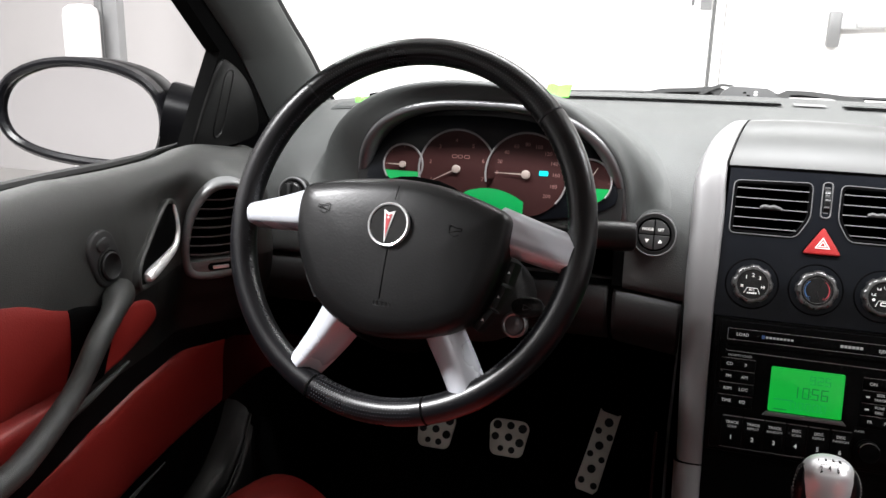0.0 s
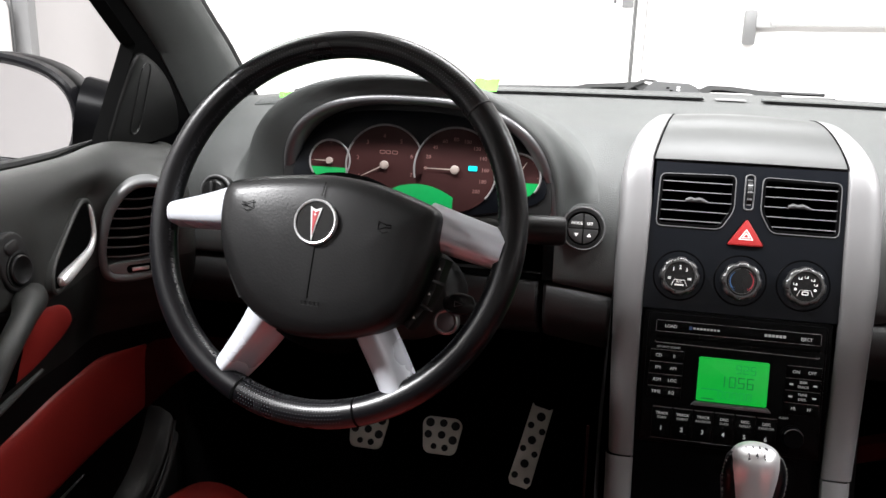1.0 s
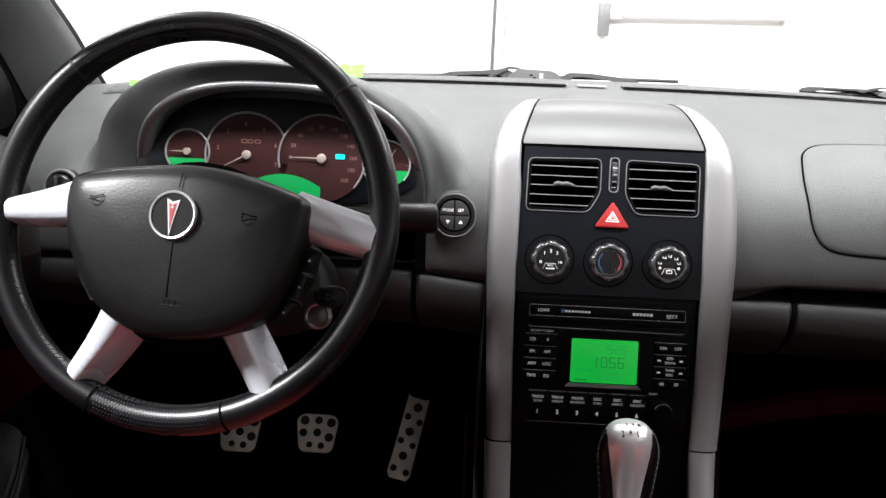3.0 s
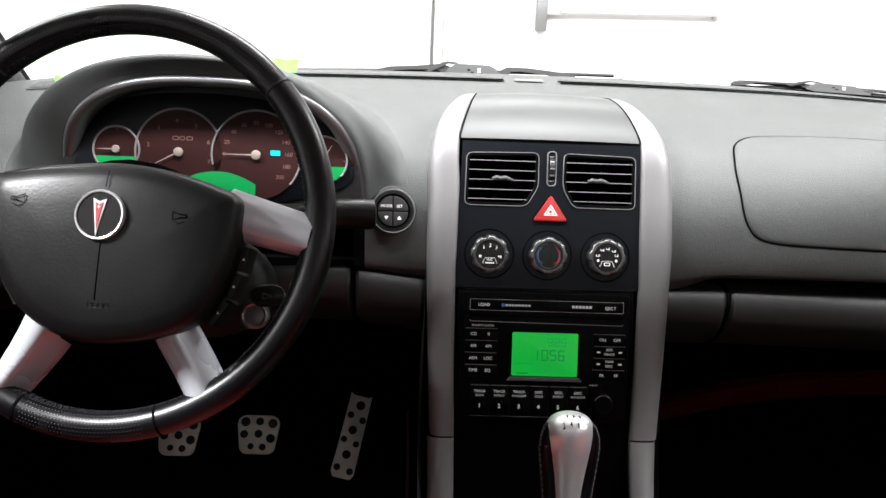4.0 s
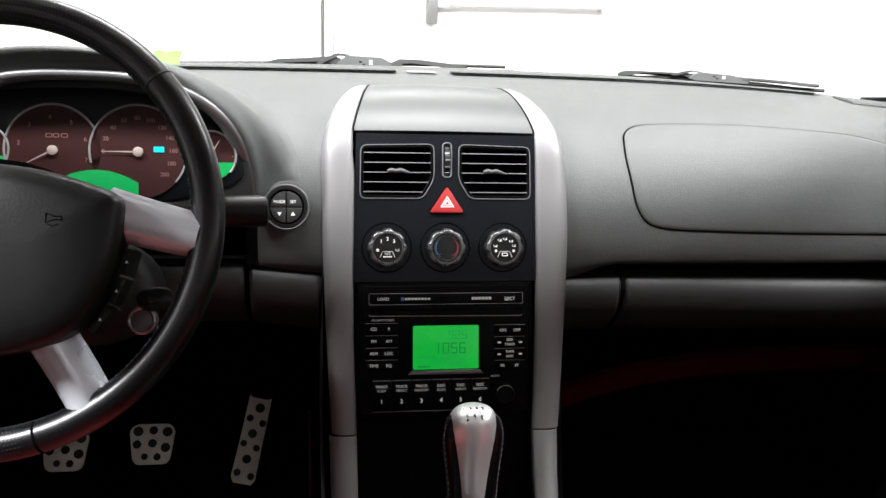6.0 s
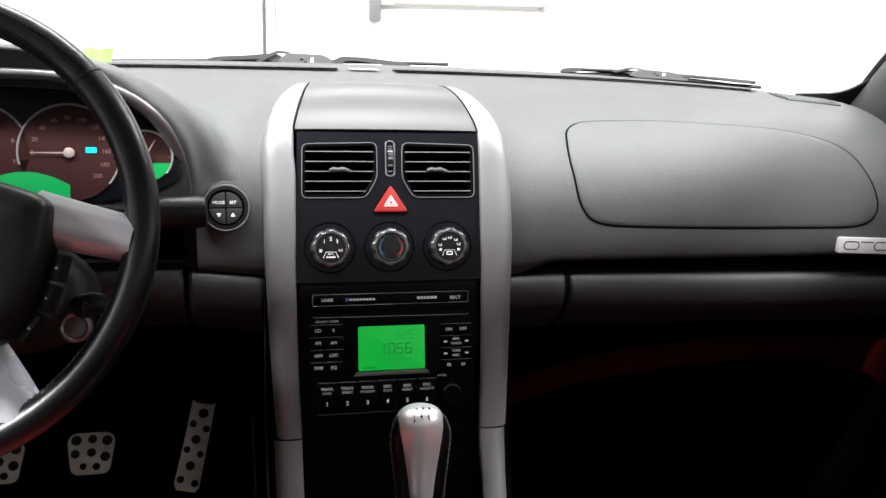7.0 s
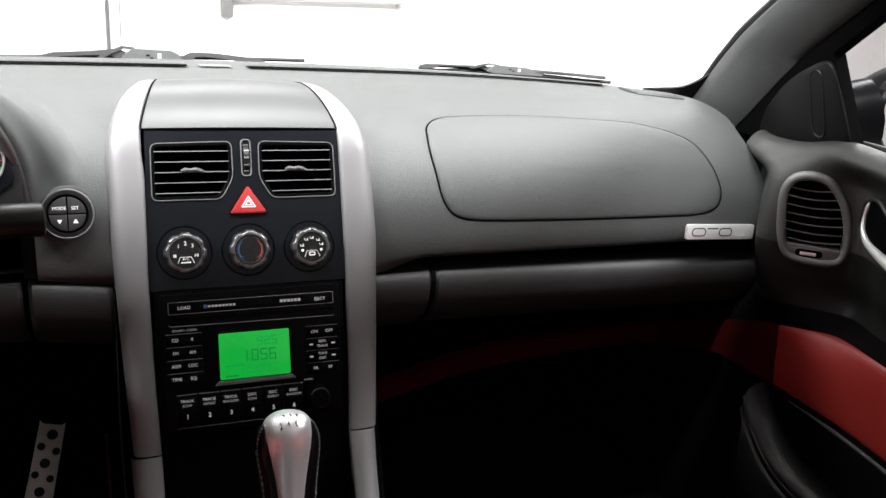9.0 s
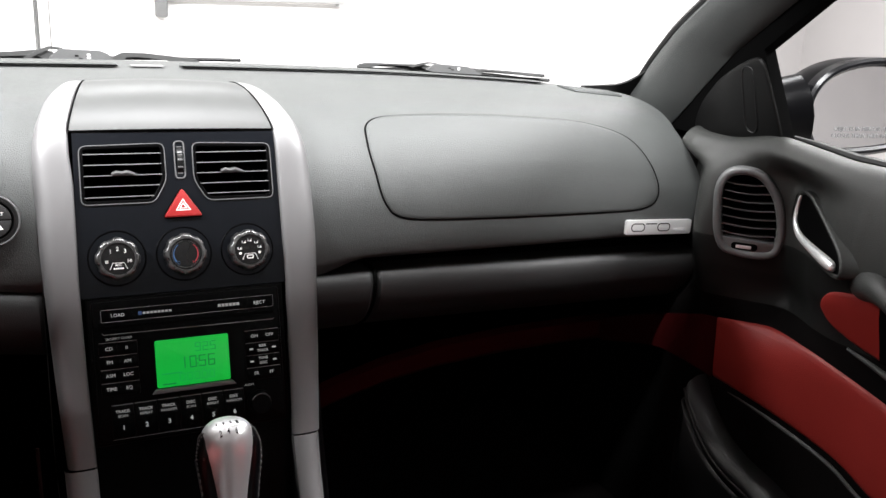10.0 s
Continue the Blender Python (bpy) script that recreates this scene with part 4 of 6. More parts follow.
def digit(ch, x, y, w, h, z, mat, parent, t=0.0010):
    """One figure of a seven-bar display."""
    places = {"a": (x, y + h - t, x + w, y + h), "d": (x, y, x + w, y + t), "g": (x, y + h / 2 - t / 2, x + w, y + h / 2 + t / 2),
              "f": (x, y + h / 2, x + t, y + h), "e": (x, y, x + t, y + h / 2), "b": (x + w - t, y + h / 2, x + w, y + h), "c": (x + w - t, y, x + w, y + h / 2)}
    for s in SEG[ch]:
        bar("segment", *places[s], z, mat, parent)


for k, ch in enumerate("1056"):
    digit(ch, -0.0135 + 0.0098 * k - (0.002 if k == 0 else 0), -0.0105, 0.0072, 0.0125, 0.0053, LCDINK, disp)
for dy in (0.0, 0.005):
    bar("segment", 0.0043, -0.0073 + dy, 0.0053, -0.0063 + dy, 0.0053, LCDINK, disp)
for k, ch in enumerate("925"):
    digit(ch, 0.0030 + 0.0080 * k, 0.0065, 0.0058, 0.0095, 0.0053, LCDFAINT, disp, 0.0008)
for k in range(5):
    digit("0", -0.0150 + 0.0078 * k, -0.0240, 0.0058, 0.0085, 0.0053, LCDFAINT, disp, 0.0007)
bar("segment", -0.0330, -0.0262, -0.0190, -0.0250, 0.0053, LCDINK, disp)
bar("segment", -0.0335, -0.0150, -0.0120, -0.0138, 0.0053, LCDFAINT, disp)

# ---- steering wheel ----
WM = Matrix.Translation((-0.4129, -0.2592, 0.8843)) @ Matrix.Rotation(radians(-5.5), 4, "Z") @ facing(0, 0, 0, 22.2)
wheel = thing("steering_wheel", WM, "black leather steering wheel with four silver spokes", "steering wheel")
RR, TR = 0.1769, 0.0133


def rim_arc(a0, a1, mat, name, label="", r=TR):
    n = max(6, int(abs(a1 - a0) / 3))
    rows = []
    for i in range(n + 1):
        a = radians(a0 + (a1 - a0) * i / n)
        c, s = math.cos(a), math.sin(a)
        rows.append([((RR + r * math.cos(b)) * c, (RR + r * math.cos(b)) * s, r * 1.08 * math.sin(b)) for b in [2 * math.pi * k / 20 for k in range(20)]])
    return part(name, loft(rows, close_u=True, caps=True), mat, wheel, label)


SEAMS = (42.2, 132.7, 248.9, 288.3)
for a0, a1, m, nm in ((42.2, 132.7, WHEEL, "perforated leather"), (133.1, 248.5, WHEEL_SMOOTH, "smooth worn leather"), (248.9, 288.3, WHEEL, "perforated leather"), (288.7, 401.8, WHEEL_SMOOTH, "smooth worn leather")):
    rim_arc(a0, a1, m, "rim", nm)
for a in SEAMS:
    rim_arc(a - 0.15, a + 0.5, VOID if a > 200 else STITCH, "rim_seam", "stitched seam", TR + 0.0004)
sb = bmesh.new()
for k in range(190):
    a = 2 * math.pi * k / 190
    ends = []
    for da, deg in ((0.0, 146), (0.012, 166), (0.022, 148)):
        b = radians(deg)
        r = RR + (TR + 0.0003) * math.cos(b)
        ends.append((r * math.cos(a + da), r * math.sin(a + da), (TR + 0.0003) * 1.08 * math.sin(b)))
    tube(ends, 0.00045, 4, bm=sb)
tagged(part("stitching", sb, STITCH, wheel, "pale stitching inside the rim"), kind="stuff")
# pinholes in the leather of the top and the bottom, pale to paint their glints
hb = bmesh.new()
for a0, a1 in ((45, 130), (251, 286)):
    for i in range(int((a1 - a0) / 0.95)):
        for j in range(7):
            a = radians(a0 + 0.95 * (i + 0.5 * (j % 2)))
            b = radians(58 + 15 * j)
            r = RR + (TR + 0.0002) * math.cos(b)
            z = (TR + 0.0002) * 1.08 * math.sin(b)
            q = Vector((r * math.cos(a), r * math.sin(a), z))
            t1 = Vector((-math.sin(a), math.cos(a), 0)) * 0.0006
            t2 = Vector((-math.sin(b) * math.cos(a), -math.sin(b) * math.sin(a), math.cos(b))) * 0.0006
            hb.faces.new([hb.verts.new(q + t1), hb.verts.new(q + t2), hb.verts.new(q - t1), hb.verts.new(q - t2)])
tagged(part("perforation", hb, PINHOLE_GLINT, wheel, "fine pinholes in the leather, coloured as glints"), kind="stuff")

PADO = smooth_loop([(-0.0862, 0.0211, 0), (-0.0604, 0.0307, 0), (-0.0225, 0.0364, 0), (0.0191, 0.0392, 0), (0.0605, 0.035, 0), (0.1017, 0.0239, 0), (0.1187, 0.0149, 0), (0.1198, -0.0048, 0), (0.1148, -0.0385, 0), (0.0996, -0.0768, 0),
                    (0.0724, -0.0967, 0), (0.0281, -0.1068, 0), (-0.0139, -0.1048, 0), (-0.0514, -0.0838, 0), (-0.0767, -0.048, 0), (-0.0881, -0.0128, 0)], 4)
po = [(p.x, p.y) for p in PADO]
rows = []
for d, z in ((0.004, 0.0), (0.0005, 0.022), (0.0, 0.038), (0.001, 0.045), (0.005, 0.050), (0.016, 0.0535), (0.034, 0.0555), (0.055, 0.0565)):
    f = [inset(po, d)[i] for i in range(len(po))] if d < 0.012 else [(0.017 + (x - 0.017) * (1 - d / 0.095), -0.033 + (y + 0.033) * (1 - d / 0.07)) for x, y in po]
    rows.append([(x, y, z) for x, y in f])
pad = part("airbag_pad", loft(rows, close_u=True, caps=True), PAD, wheel, "grained black airbag pad", 60)
seam = tube([(0.0151, -0.0285, 0.0566), (0.0149, -0.050, 0.0566), (0.0146, -0.0732, 0.0557)], 0.0005, 5)
part("pad_seam", seam, VOID, pad)
part("pad_seam", tube([(0.0145, 0.017, 0.0562), (0.0152, 0.030, 0.0537)], 0.0004, 5), VOID, pad)
EC = (0.0131, -0.0064)
part("emblem_ring", lathe([(0.0200, 0.054), (0.0202, 0.0592), (0.0195, 0.0606), (0.0183, 0.0602), (0.0178, 0.0580)], 40, *EC), KNOB, pad, "round chrome emblem ring")
part("emblem_disc", lathe([(0.0185, 0.055), (0.0182, 0.0590), (0.0004, 0.0591)], 40, *EC), GLOSS, pad)
dart = [(-0.0066, 0.0132), (-0.0004, 0.0105), (0.0062, 0.0128), (0.0022, -0.0020), (-0.0012, -0.0175)]
dart = [(EC[0] + x * 0.86, EC[1] + y) for x, y in dart]
part("emblem_edge", plate(dart[::-1], 0.0590, 0.0600), KNOB, pad, "silver dart outline")
part("emblem_dart", plate([(EC[0] + (p[0] - EC[0] + 0.0004) * 0.58 - 0.0004, EC[1] + 0.002 + (p[1] - EC[1] - 0.002) * 0.72) for p in dart][::-1], 0.0598, 0.0606), REDINK, pad, "red enamel dart")
part("emblem_star", plate([(EC[0] - 0.0003 + r * math.sin(math.pi * k / 4), EC[1] + 0.0062 + r * math.cos(math.pi * k / 4)) for k, r in enumerate((0.0018, 0.0006) * 4)][::-1], 0.0604, 0.0608), KNOB, pad, "small silver star")
# small word pressed into the pad below the seam, too faint to read
for k in range(4):
    x0 = 0.0095 + 0.0044 * k
    part("pressed_mark", tube([(x0, -0.0795, 0.0548), (x0 + 0.0034, -0.0795, 0.0548), (x0 + 0.0034, -0.0758, 0.0553), (x0, -0.0758, 0.0553)], 0.00018, 5, True), PAD, pad)
# small horn signs pressed into the pad
for hx, hy, sg in ((-0.0560, 0.0039, 1), (0.0759, -0.0036, -1)):
    hp = [(-0.0062, 0.0012), (-0.0062, -0.0012), (-0.0015, -0.0012), (0.0052, -0.0036), (0.0052, 0.0036), (-0.0015, 0.0012)]
    part("horn_mark", tube([(hx + sg * x, hy + y, 0.0557) for x, y in hp], 0.00042, 5, True), VOID, pad)
    part("horn_mark", tube([(hx - 0.004, hy - 0.0045, 0.0557), (hx, hy - 0.0062, 0.0557), (hx + 0.004, hy - 0.0045, 0.0557)], 0.0003, 5), VOID, pad)


def spoke(p0, p1, w0, w1, h0, h1, side, edge):
    """A silver spoke from the pad to the rim, with a lower flank on one side."""
    p0, p1 = Vector(p0), Vector(p1)
    d = (p1 - p0).normalized()
    n = Vector((-d.y, d.x)) * side
    rows = []
    for u in (0, 0.15, 0.35, 0.6, 0.85, 1.0):
        c = p0.lerp(p1, u)
        w = w0 + (w1 - w0) * u
        h = h0 + (h1 - h0) * u - 0.004 * math.sin(math.pi * u)
        row = []
        for q, z in ((-0.52, -0.018), (-0.505, -0.0085), (-0.47, -0.0045), (-0.40, -0.0008), (-0.28, 0.0026), (-0.14, 0.0046), (0.0, 0.0050), (edge * 0.6, 0.0042), (edge, 0.0024), (edge + 0.04, 0.0008), (edge + 0.1, -0.0030), (0.47, -0.0110 if edge < 0.2 else -0.0075), (0.50, -0.0150), (0.51, -0.022)):
            row.append((c.x + n.x * w * q, c.y + n.y * w * q, h + z))
        rows.append(row)
    return loft(rows)


for p0, p1, w0, w1, h0, h1, side, edge in (((-0.083, 0.005), (-0.166, -0.005), 0.043, 0.024, 0.034, 0.010, 1, 0.33), ((0.105, 0.006), (0.172, -0.008), 0.040, 0.035, 0.034, 0.010, -1, 0.30),
                               ((-0.034, -0.088), (-0.081, -0.1485), 0.044, 0.030, 0.032, 0.008, 1, 0.14), ((0.060, -0.083), (0.093, -0.145), 0.034, 0.033, 0.032, 0.008, 1, 0.14)):
    part("spoke", spoke(p0, p1, w0, w1, h0, h1, side, edge), SPOKE, wheel, "silver painted spoke", 50)
for sx, pts in ((-1, ((-0.0891, -0.0161), (-0.0854, -0.0361), (-0.0760, -0.0559), (-0.0619, -0.0776))), (1, ((0.1209, -0.0205), (0.1163, -0.0427), (0.1085, -0.0649), (0.0949, -0.0854)))):
    for k in range(3):
        a, b = Vector(pts[k]), Vector(pts[k + 1])
        d = (b - a).normalized()
        n = Vector((d.y, -d.x)) * (-sx)
        q = [a + d * 0.001, b - d * 0.001, b - d * 0.001 + n * 0.0062, a + d * 0.001 + n * 0.0062]
        o = [tuple(v) for v in q]
        kb = part("wheel_button", plate(o if sx < 0 else o[::-1], 0.004, 0.0255, 0.0012), BLACK, wheel, "black switch beside the pad")
        m = (a + b) / 2 + n * 0.0032
        part("switch_mark", plate([(m.x - 0.0013, m.y - 0.0010), (m.x + 0.0013, m.y - 0.0010), (m.x, m.y + 0.0013)], 0.0253, 0.0258), INK, kb)
part("hub_back", lathe([(0.075, -0.03), (0.085, 0.0), (0.082, 0.02), (0.07, 0.025)], 32, 0.015, -0.035), VOID, wheel)

# ---- column, stalks, ignition ----
colm = thing("steering_column", WM @ Matrix.Translation((0, -0.03, -0.05)), "black steering column cover with stalks", "steering column")
part("column_cover", loft([[(0.075 * math.cos(a) * k + 0.005, -0.01 + 0.058 * math.sin(a) * k, z) for a in [2 * math.pi * j / 28 for j in range(28)]] for k, z in ((0.8, 0.03), (0.95, 0.02), (1.0, -0.02), (1.02, -0.20))], close_u=True, caps=True), LOWER, colm)
for nm, q, lab in (("wiper_stalk", ((-0.33, -0.125, 0.862), (-0.27, -0.11, 0.858), (-0.245, -0.105, 0.8565), (-0.205, -0.098, 0.8555), (-0.199, -0.097, 0.8555)), "black plastic wiper stalk with ribbed grip"),):
    st = thing(nm, Matrix.Translation(q[0]), lab, "stalk")
    off = Matrix.Translation(-Vector(q[0]))
    part("stalk_arm", moved(tube(q[:3], 0.008, 14), off), BLACK, st)
    part("stalk_collar", moved(tube([(-0.258, -0.1075, 0.8572), (-0.2475, -0.1055, 0.8566)], 0.0125, 24), off), BLACK, st)
    part("stalk_grip", moved(tube([q[2], (-0.2435, -0.1047, 0.8564), (-0.238, -0.104, 0.8562), q[3], (-0.2005, -0.0973, 0.8555), q[4]], [0.0120, 0.0150, 0.0158, 0.0162, 0.0152, 0.0120], 24), off), BLACK, st)
ign = thing("ignition_switch", facing(-0.303, -0.16, 0.782, 20) @ Matrix.Scale(0.82, 4), "black ignition key in a silver lock ring", "ignition")
part("key_head", plate([(p.x, p.y) for p in smooth_loop([(-0.02, 0.004, 0), (-0.004, 0.014, 0), (0.018, 0.012, 0), (0.024, -0.002, 0), (0.014, -0.012, 0), (-0.012, -0.012, 0)], 4)], 0.0, 0.011, 0.004), GLOSS, ign, "glossy black key head")
part("key_mark", rim_of([(-0.004, -0.004), (0.008, 0.0), (-0.004, 0.004)], 0.0006, 0.0109, 0.0112, 0.0001), GREYRIM, ign)
part("lock_ring", lathe([(0.017, -0.02), (0.017, -0.004), (0.0145, -0.002), (0.012, -0.004), (0.009, -0.003), (0.0004, -0.0025)], 28, -0.016, -0.024), LIPGREY, ign, "silver lock ring")

# trip button cluster on the dash
sw = thing("trip_switch", facing(-0.1825, -0.0132, 0.8403, 8), "round black four-way switch on the dashboard", "switch")
part("switch_bezel", lathe([(0.0265, -0.008), (0.0265, 0.003), (0.0245, 0.0052), (0.0205, 0.0056), (0.0195, 0.003)], 40), BLACK, sw)
part("switch_ring", lathe([(0.0262, 0.0034), (0.0262, 0.0044), (0.0250, 0.0056), (0.0240, 0.0052)], 40), GREYRIM, sw, "satin grey ring")
part("switch_well", lathe([(0.0205, -0.004), (0.0205, 0.0022), (0.0003, 0.0022)], 32), VOID, sw)
for qx, qy, t in ((-1, 1, "MODE"), (1, 1, "SET"), (-1, -1, "v"), (1, -1, "^")):
    o = [(qx * 0.0006, qy * 0.0006)] + [(qx * (0.0006 + 0.0170 * math.cos(a)), qy * (0.0006 + 0.0170 * math.sin(a))) for a in [math.pi / 2 * k / 8 for k in range(9)]]
    if qx * qy < 0:
        o = o[::-1]
    b = part("switch_pad", plate(o, 0.002, 0.0062, 0.0008), LOWER, sw)
    if len(t) > 1:
        lettering(t, 0.0046, qx * 0.0075, 0.0060, 0.0064, INK, b)
    else:
        s = 1 if t == "^" else -1
        part("arrow_mark", plate([(qx * 0.0075 - 0.0025, -0.0075 - s * 0.0018), (qx * 0.0075 + 0.0025, -0.0075 - s * 0.0018), (qx * 0.0075, -0.0075 + s * 0.0024)][::s], 0.0062, 0.0066), INK, b)

# headlamp switch at the outer end of the dash
ls = thing("light_switch", facing(-0.652, -0.005, 0.851, 10), "round black headlamp switch on the dashboard", "switch")
part("switch_bezel", lathe([(0.0215, -0.010), (0.0215, 0.002), (0.0200, 0.0042), (0.0175, 0.0042), (0.0168, 0.001), (0.0150, 0.000)], 36), BLACK, ls)
part("switch_knob", lathe([(0.0150, -0.002), (0.0148, 0.010), (0.0135, 0.0125), (0.0003, 0.0130)], 36), GLOSS, ls, "black turning knob")
part("grip_bar", box(-0.0022, -0.0125, 0.0125, 0.0022, 0.0125, 0.0180, 0.0010), BLACK, ls)
part("switch_ring", lathe([(0.0214, 0.0020), (0.0216, 0.0030), (0.0202, 0.0046), (0.0190, 0.0044)], 36), GREYRIM, ls)

# ---- lower dash ----
LOWP = [(0.05, 0.7465), (0.010, 0.7475), (-0.002, 0.741), (-0.004, 0.724), (0.006, 0.698), (0.032, 0.672), (0.075, 0.652), (0.14, 0.64)]


def lower_panel(name, xa, xb, label, cat, edge=0.004, drop=0.0, dy=0.0, rise=0.0):
    n = 12
    rows = []
    line = smooth_line([(a, b, 0) for a, b in LOWP], 4)
    for i in range(n + 1):
        x = xa + (xb - xa) * i / n
        rows.append([(x, p.x + dy, p.y + rise - drop * i / n) for p in line])
    first = [(xa, y + 0.03, z - 0.002) for _, y, z in rows[0]]
    last = [(xb, y + 0.03, z - 0.002) for _, y, z in rows[-1]]
    rows = [first, [(xa, y + edge, z) for _, y, z in rows[0]]] + [[(xa + edge, y, z) for _, y, z in rows[0]]] + rows[1:-1] + [[(xb - edge, y, z) for _, y, z in rows[-1]], [(xb, y + edge, z) for _, y, z in rows[-1]], last]
    if name != "glove_box":
        g = thing(name, Matrix.Identity(4), label, cat)
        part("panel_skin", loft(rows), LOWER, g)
        part("panel_seam", tube([(xb + 0.003, p.x + dy + 0.004, p.y + rise) for p in line], 0.002, 6), VOID, g)
        return g
    g = thing(name, Matrix.Identity(4), label, cat)
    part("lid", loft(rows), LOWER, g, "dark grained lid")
    part("lid_gap", tube([(xa - 0.003, p.x + dy + 0.004, p.y) for p in line], 0.0022, 6), VOID, g)
    return g


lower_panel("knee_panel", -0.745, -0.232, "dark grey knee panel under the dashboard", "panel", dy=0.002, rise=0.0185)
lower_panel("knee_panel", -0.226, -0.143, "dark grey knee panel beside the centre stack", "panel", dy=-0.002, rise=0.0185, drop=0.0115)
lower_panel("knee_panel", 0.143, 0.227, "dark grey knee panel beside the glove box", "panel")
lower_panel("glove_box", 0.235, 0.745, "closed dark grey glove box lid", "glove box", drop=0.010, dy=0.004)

# model badge
badge = thing("model_badge", Matrix.Translation(dash_pt(0.655, 1.45, 0.003)) @ Matrix.Rotation(radians(2.5), 4, "Y") @ facing(0, 0, 0, 2), "small silver badge with dark raised marks", "badge")
part("badge_plate", plate(rrect(-0.058, -0.0105, 0.058, 0.0105, 0.003), -0.002, 0.003, 0.0008), LEVER, badge)
for x, w, r in ((-0.050, 0.0240, 0.0058), (-0.004, 0.0230, 0.0058)):
    part("badge_mark", rim_of(rrect(x, -0.0060, x + w, 0.0060, r, 5), 0.0015, 0.0028, 0.0034, 0.0002), BLACK, badge)
bar("badge_mark", -0.0245, 0.0042, -0.0055, 0.0058, 0.003, BLACK, badge)
bar("badge_mark", 0.027, -0.005, 0.047, -0.0025, 0.003, INKDIM, badge)

# ---- pedals ----
def pedal(cx, cy, cz, outline, holes, label, lean=35, roll=0):
    p = thing("pedal", Matrix.Translation((cx, cy, cz)) @ Matrix.Rotation(radians(roll), 4, "Y") @ facing(0, 0, 0, lean), label, "pedal", "driver pedals")
    part("pedal_plate", plate(outline, -0.003, 0.002, 0.001), STEEL, p, "drilled aluminium plate")
    for x, y, r in holes:
        part("rubber_stud", lathe([(r, 0.0015), (r, 0.0032), (r * 0.7, 0.0042), (0.0003, 0.0036)], 16, x, y), RUBBER, p, "black rubber stud")
    part("pedal_arm", tube([(0, 0.0, -0.01), (0, 0.05, -0.06), (0, 0.0, -0.42)], 0.008, 8), VOID, p)
    part("pedal_pad", plate(inset(outline, 0.002), -0.012, -0.003), RUBBER, p)
    return p


PO = rrect(-0.034, -0.031, 0.034, 0.031, 0.014, 4)
PO = [(x * (1.0 if y > 0 else 0.86), y) for x, y in PO]
PH = [(-0.021, 0.020, 0.0075), (0.002, 0.021, 0.0065), (0.023, 0.018, 0.0075), (-0.022, 0.000, 0.0065), (0.001, 0.001, 0.0065), (0.021, -0.006, 0.0072), (-0.010, -0.019, 0.005), (0.009, -0.020, 0.0055)]
pedal(-0.531, 0.28, 0.385, PO, PH, "drilled aluminium clutch pedal")
pedal(-0.402, 0.28, 0.391, PO, PH, "drilled aluminium brake pedal")
AO = [(-0.018, 0.070), (-0.013, 0.066), (0.012, 0.066), (0.017, 0.070), (0.018, 0.0), (0.019, -0.060), (0.014, -0.068), (-0.014, -0.068), (-0.019, -0.060), (-0.018, 0.0)]
AH = [(0.002, 0.051, 0.0075), (-0.010, 0.033, 0.0055), (0.011, 0.028, 0.0055), (-0.001, 0.010, 0.007), (-0.011, -0.007, 0.0052), (0.010, -0.011, 0.0052), (-0.001, -0.030, 0.007), (-0.011, -0.052, 0.0055), (0.011, -0.055, 0.0055)]
pedal(-0.250, 0.28, 0.392, AO[::-1], AH, "long drilled aluminium accelerator pedal", 30, 14)

# ---- gear lever ----
gl = thing("gear_lever", Matrix.Translation((0.018, -0.18, 0.441)) @ Matrix.Rotation(radians(-2), 4, "Y") @ Matrix.Diagonal((0.94, 0.94, 1, 1)), "silver gear knob on a black leather gaiter", "gear lever")
prof = [(0.0165, 0.115, 0.014), (0.0185, 0.130, 0.016), (0.0210, 0.150, 0.018), (0.0245, 0.172, 0.021), (0.0275, 0.192, 0.0235), (0.0280, 0.204, 0.0240), (0.0262, 0.215, 0.0225), (0.0215, 0.2225, 0.0185), (0.014, 0.2265, 0.012), (0.006, 0.2278, 0.006), (0.001, 0.228, 0.001)]


def ell(rx, ry, z, n=36, sh=0.0):
    return [(rx * math.cos(2 * math.pi * k / n), ry * math.sin(2 * math.pi * k / n) + sh, z) for k in range(n)]


part("knob_grip", loft([ell(a, b, z, sh=0.002) for a, z, b in [tuple(p) for p in smooth_line([Vector(p) for p in prof], 3)]], close_u=True, caps=True), KNOB, gl, "satin silver knob", 60)
for sx in (-1, 1):
    rows, edge = [], []
    for (a, z, b), spread, out in zip(prof[:8], (47, 46, 45, 44, 42, 38, 30, 16), (0.0095, 0.0088, 0.0078, 0.0066, 0.0056, 0.0044, 0.0022, 0.0002)):
        row = []
        for k in range(17):
            w = -1 + k / 8
            t = radians(spread * w)
            o = out * (1 - w * w) ** 0.6 + (0.0010 if abs(w) < 0.97 else -0.0012)
            row.append((sx * ((a + o) * math.cos(t)), 0.002 + (b + o * 0.6) * math.sin(t), z - 0.002))
        rows.append(row)
        c = 1 - 0.34 ** 2
        edge.append((sx * (a + out * c ** 0.6 + 0.0014) * math.cos(radians(spread * 0.34)), 0.002 - (b + out * 0.5 + 0.0014) * math.sin(radians(spread * 0.34)), z - 0.002))
    part("knob_leather", loft(rows), WHEEL, gl, "black leather side")
    line = smooth_line([Vector(p) for p in edge], 6)
    th = bmesh.new()
    for k in range(0, len(line) - 1, 2):
        tube([line[k], line[k + 1]], 0.00075, 5, bm=th)
    tagged(part("stitching", th, THREAD, gl, "pale stitches"), kind="stuff")
LEVELS = [tuple(p) for p in smooth_line([Vector(p) for p in prof], 8)]


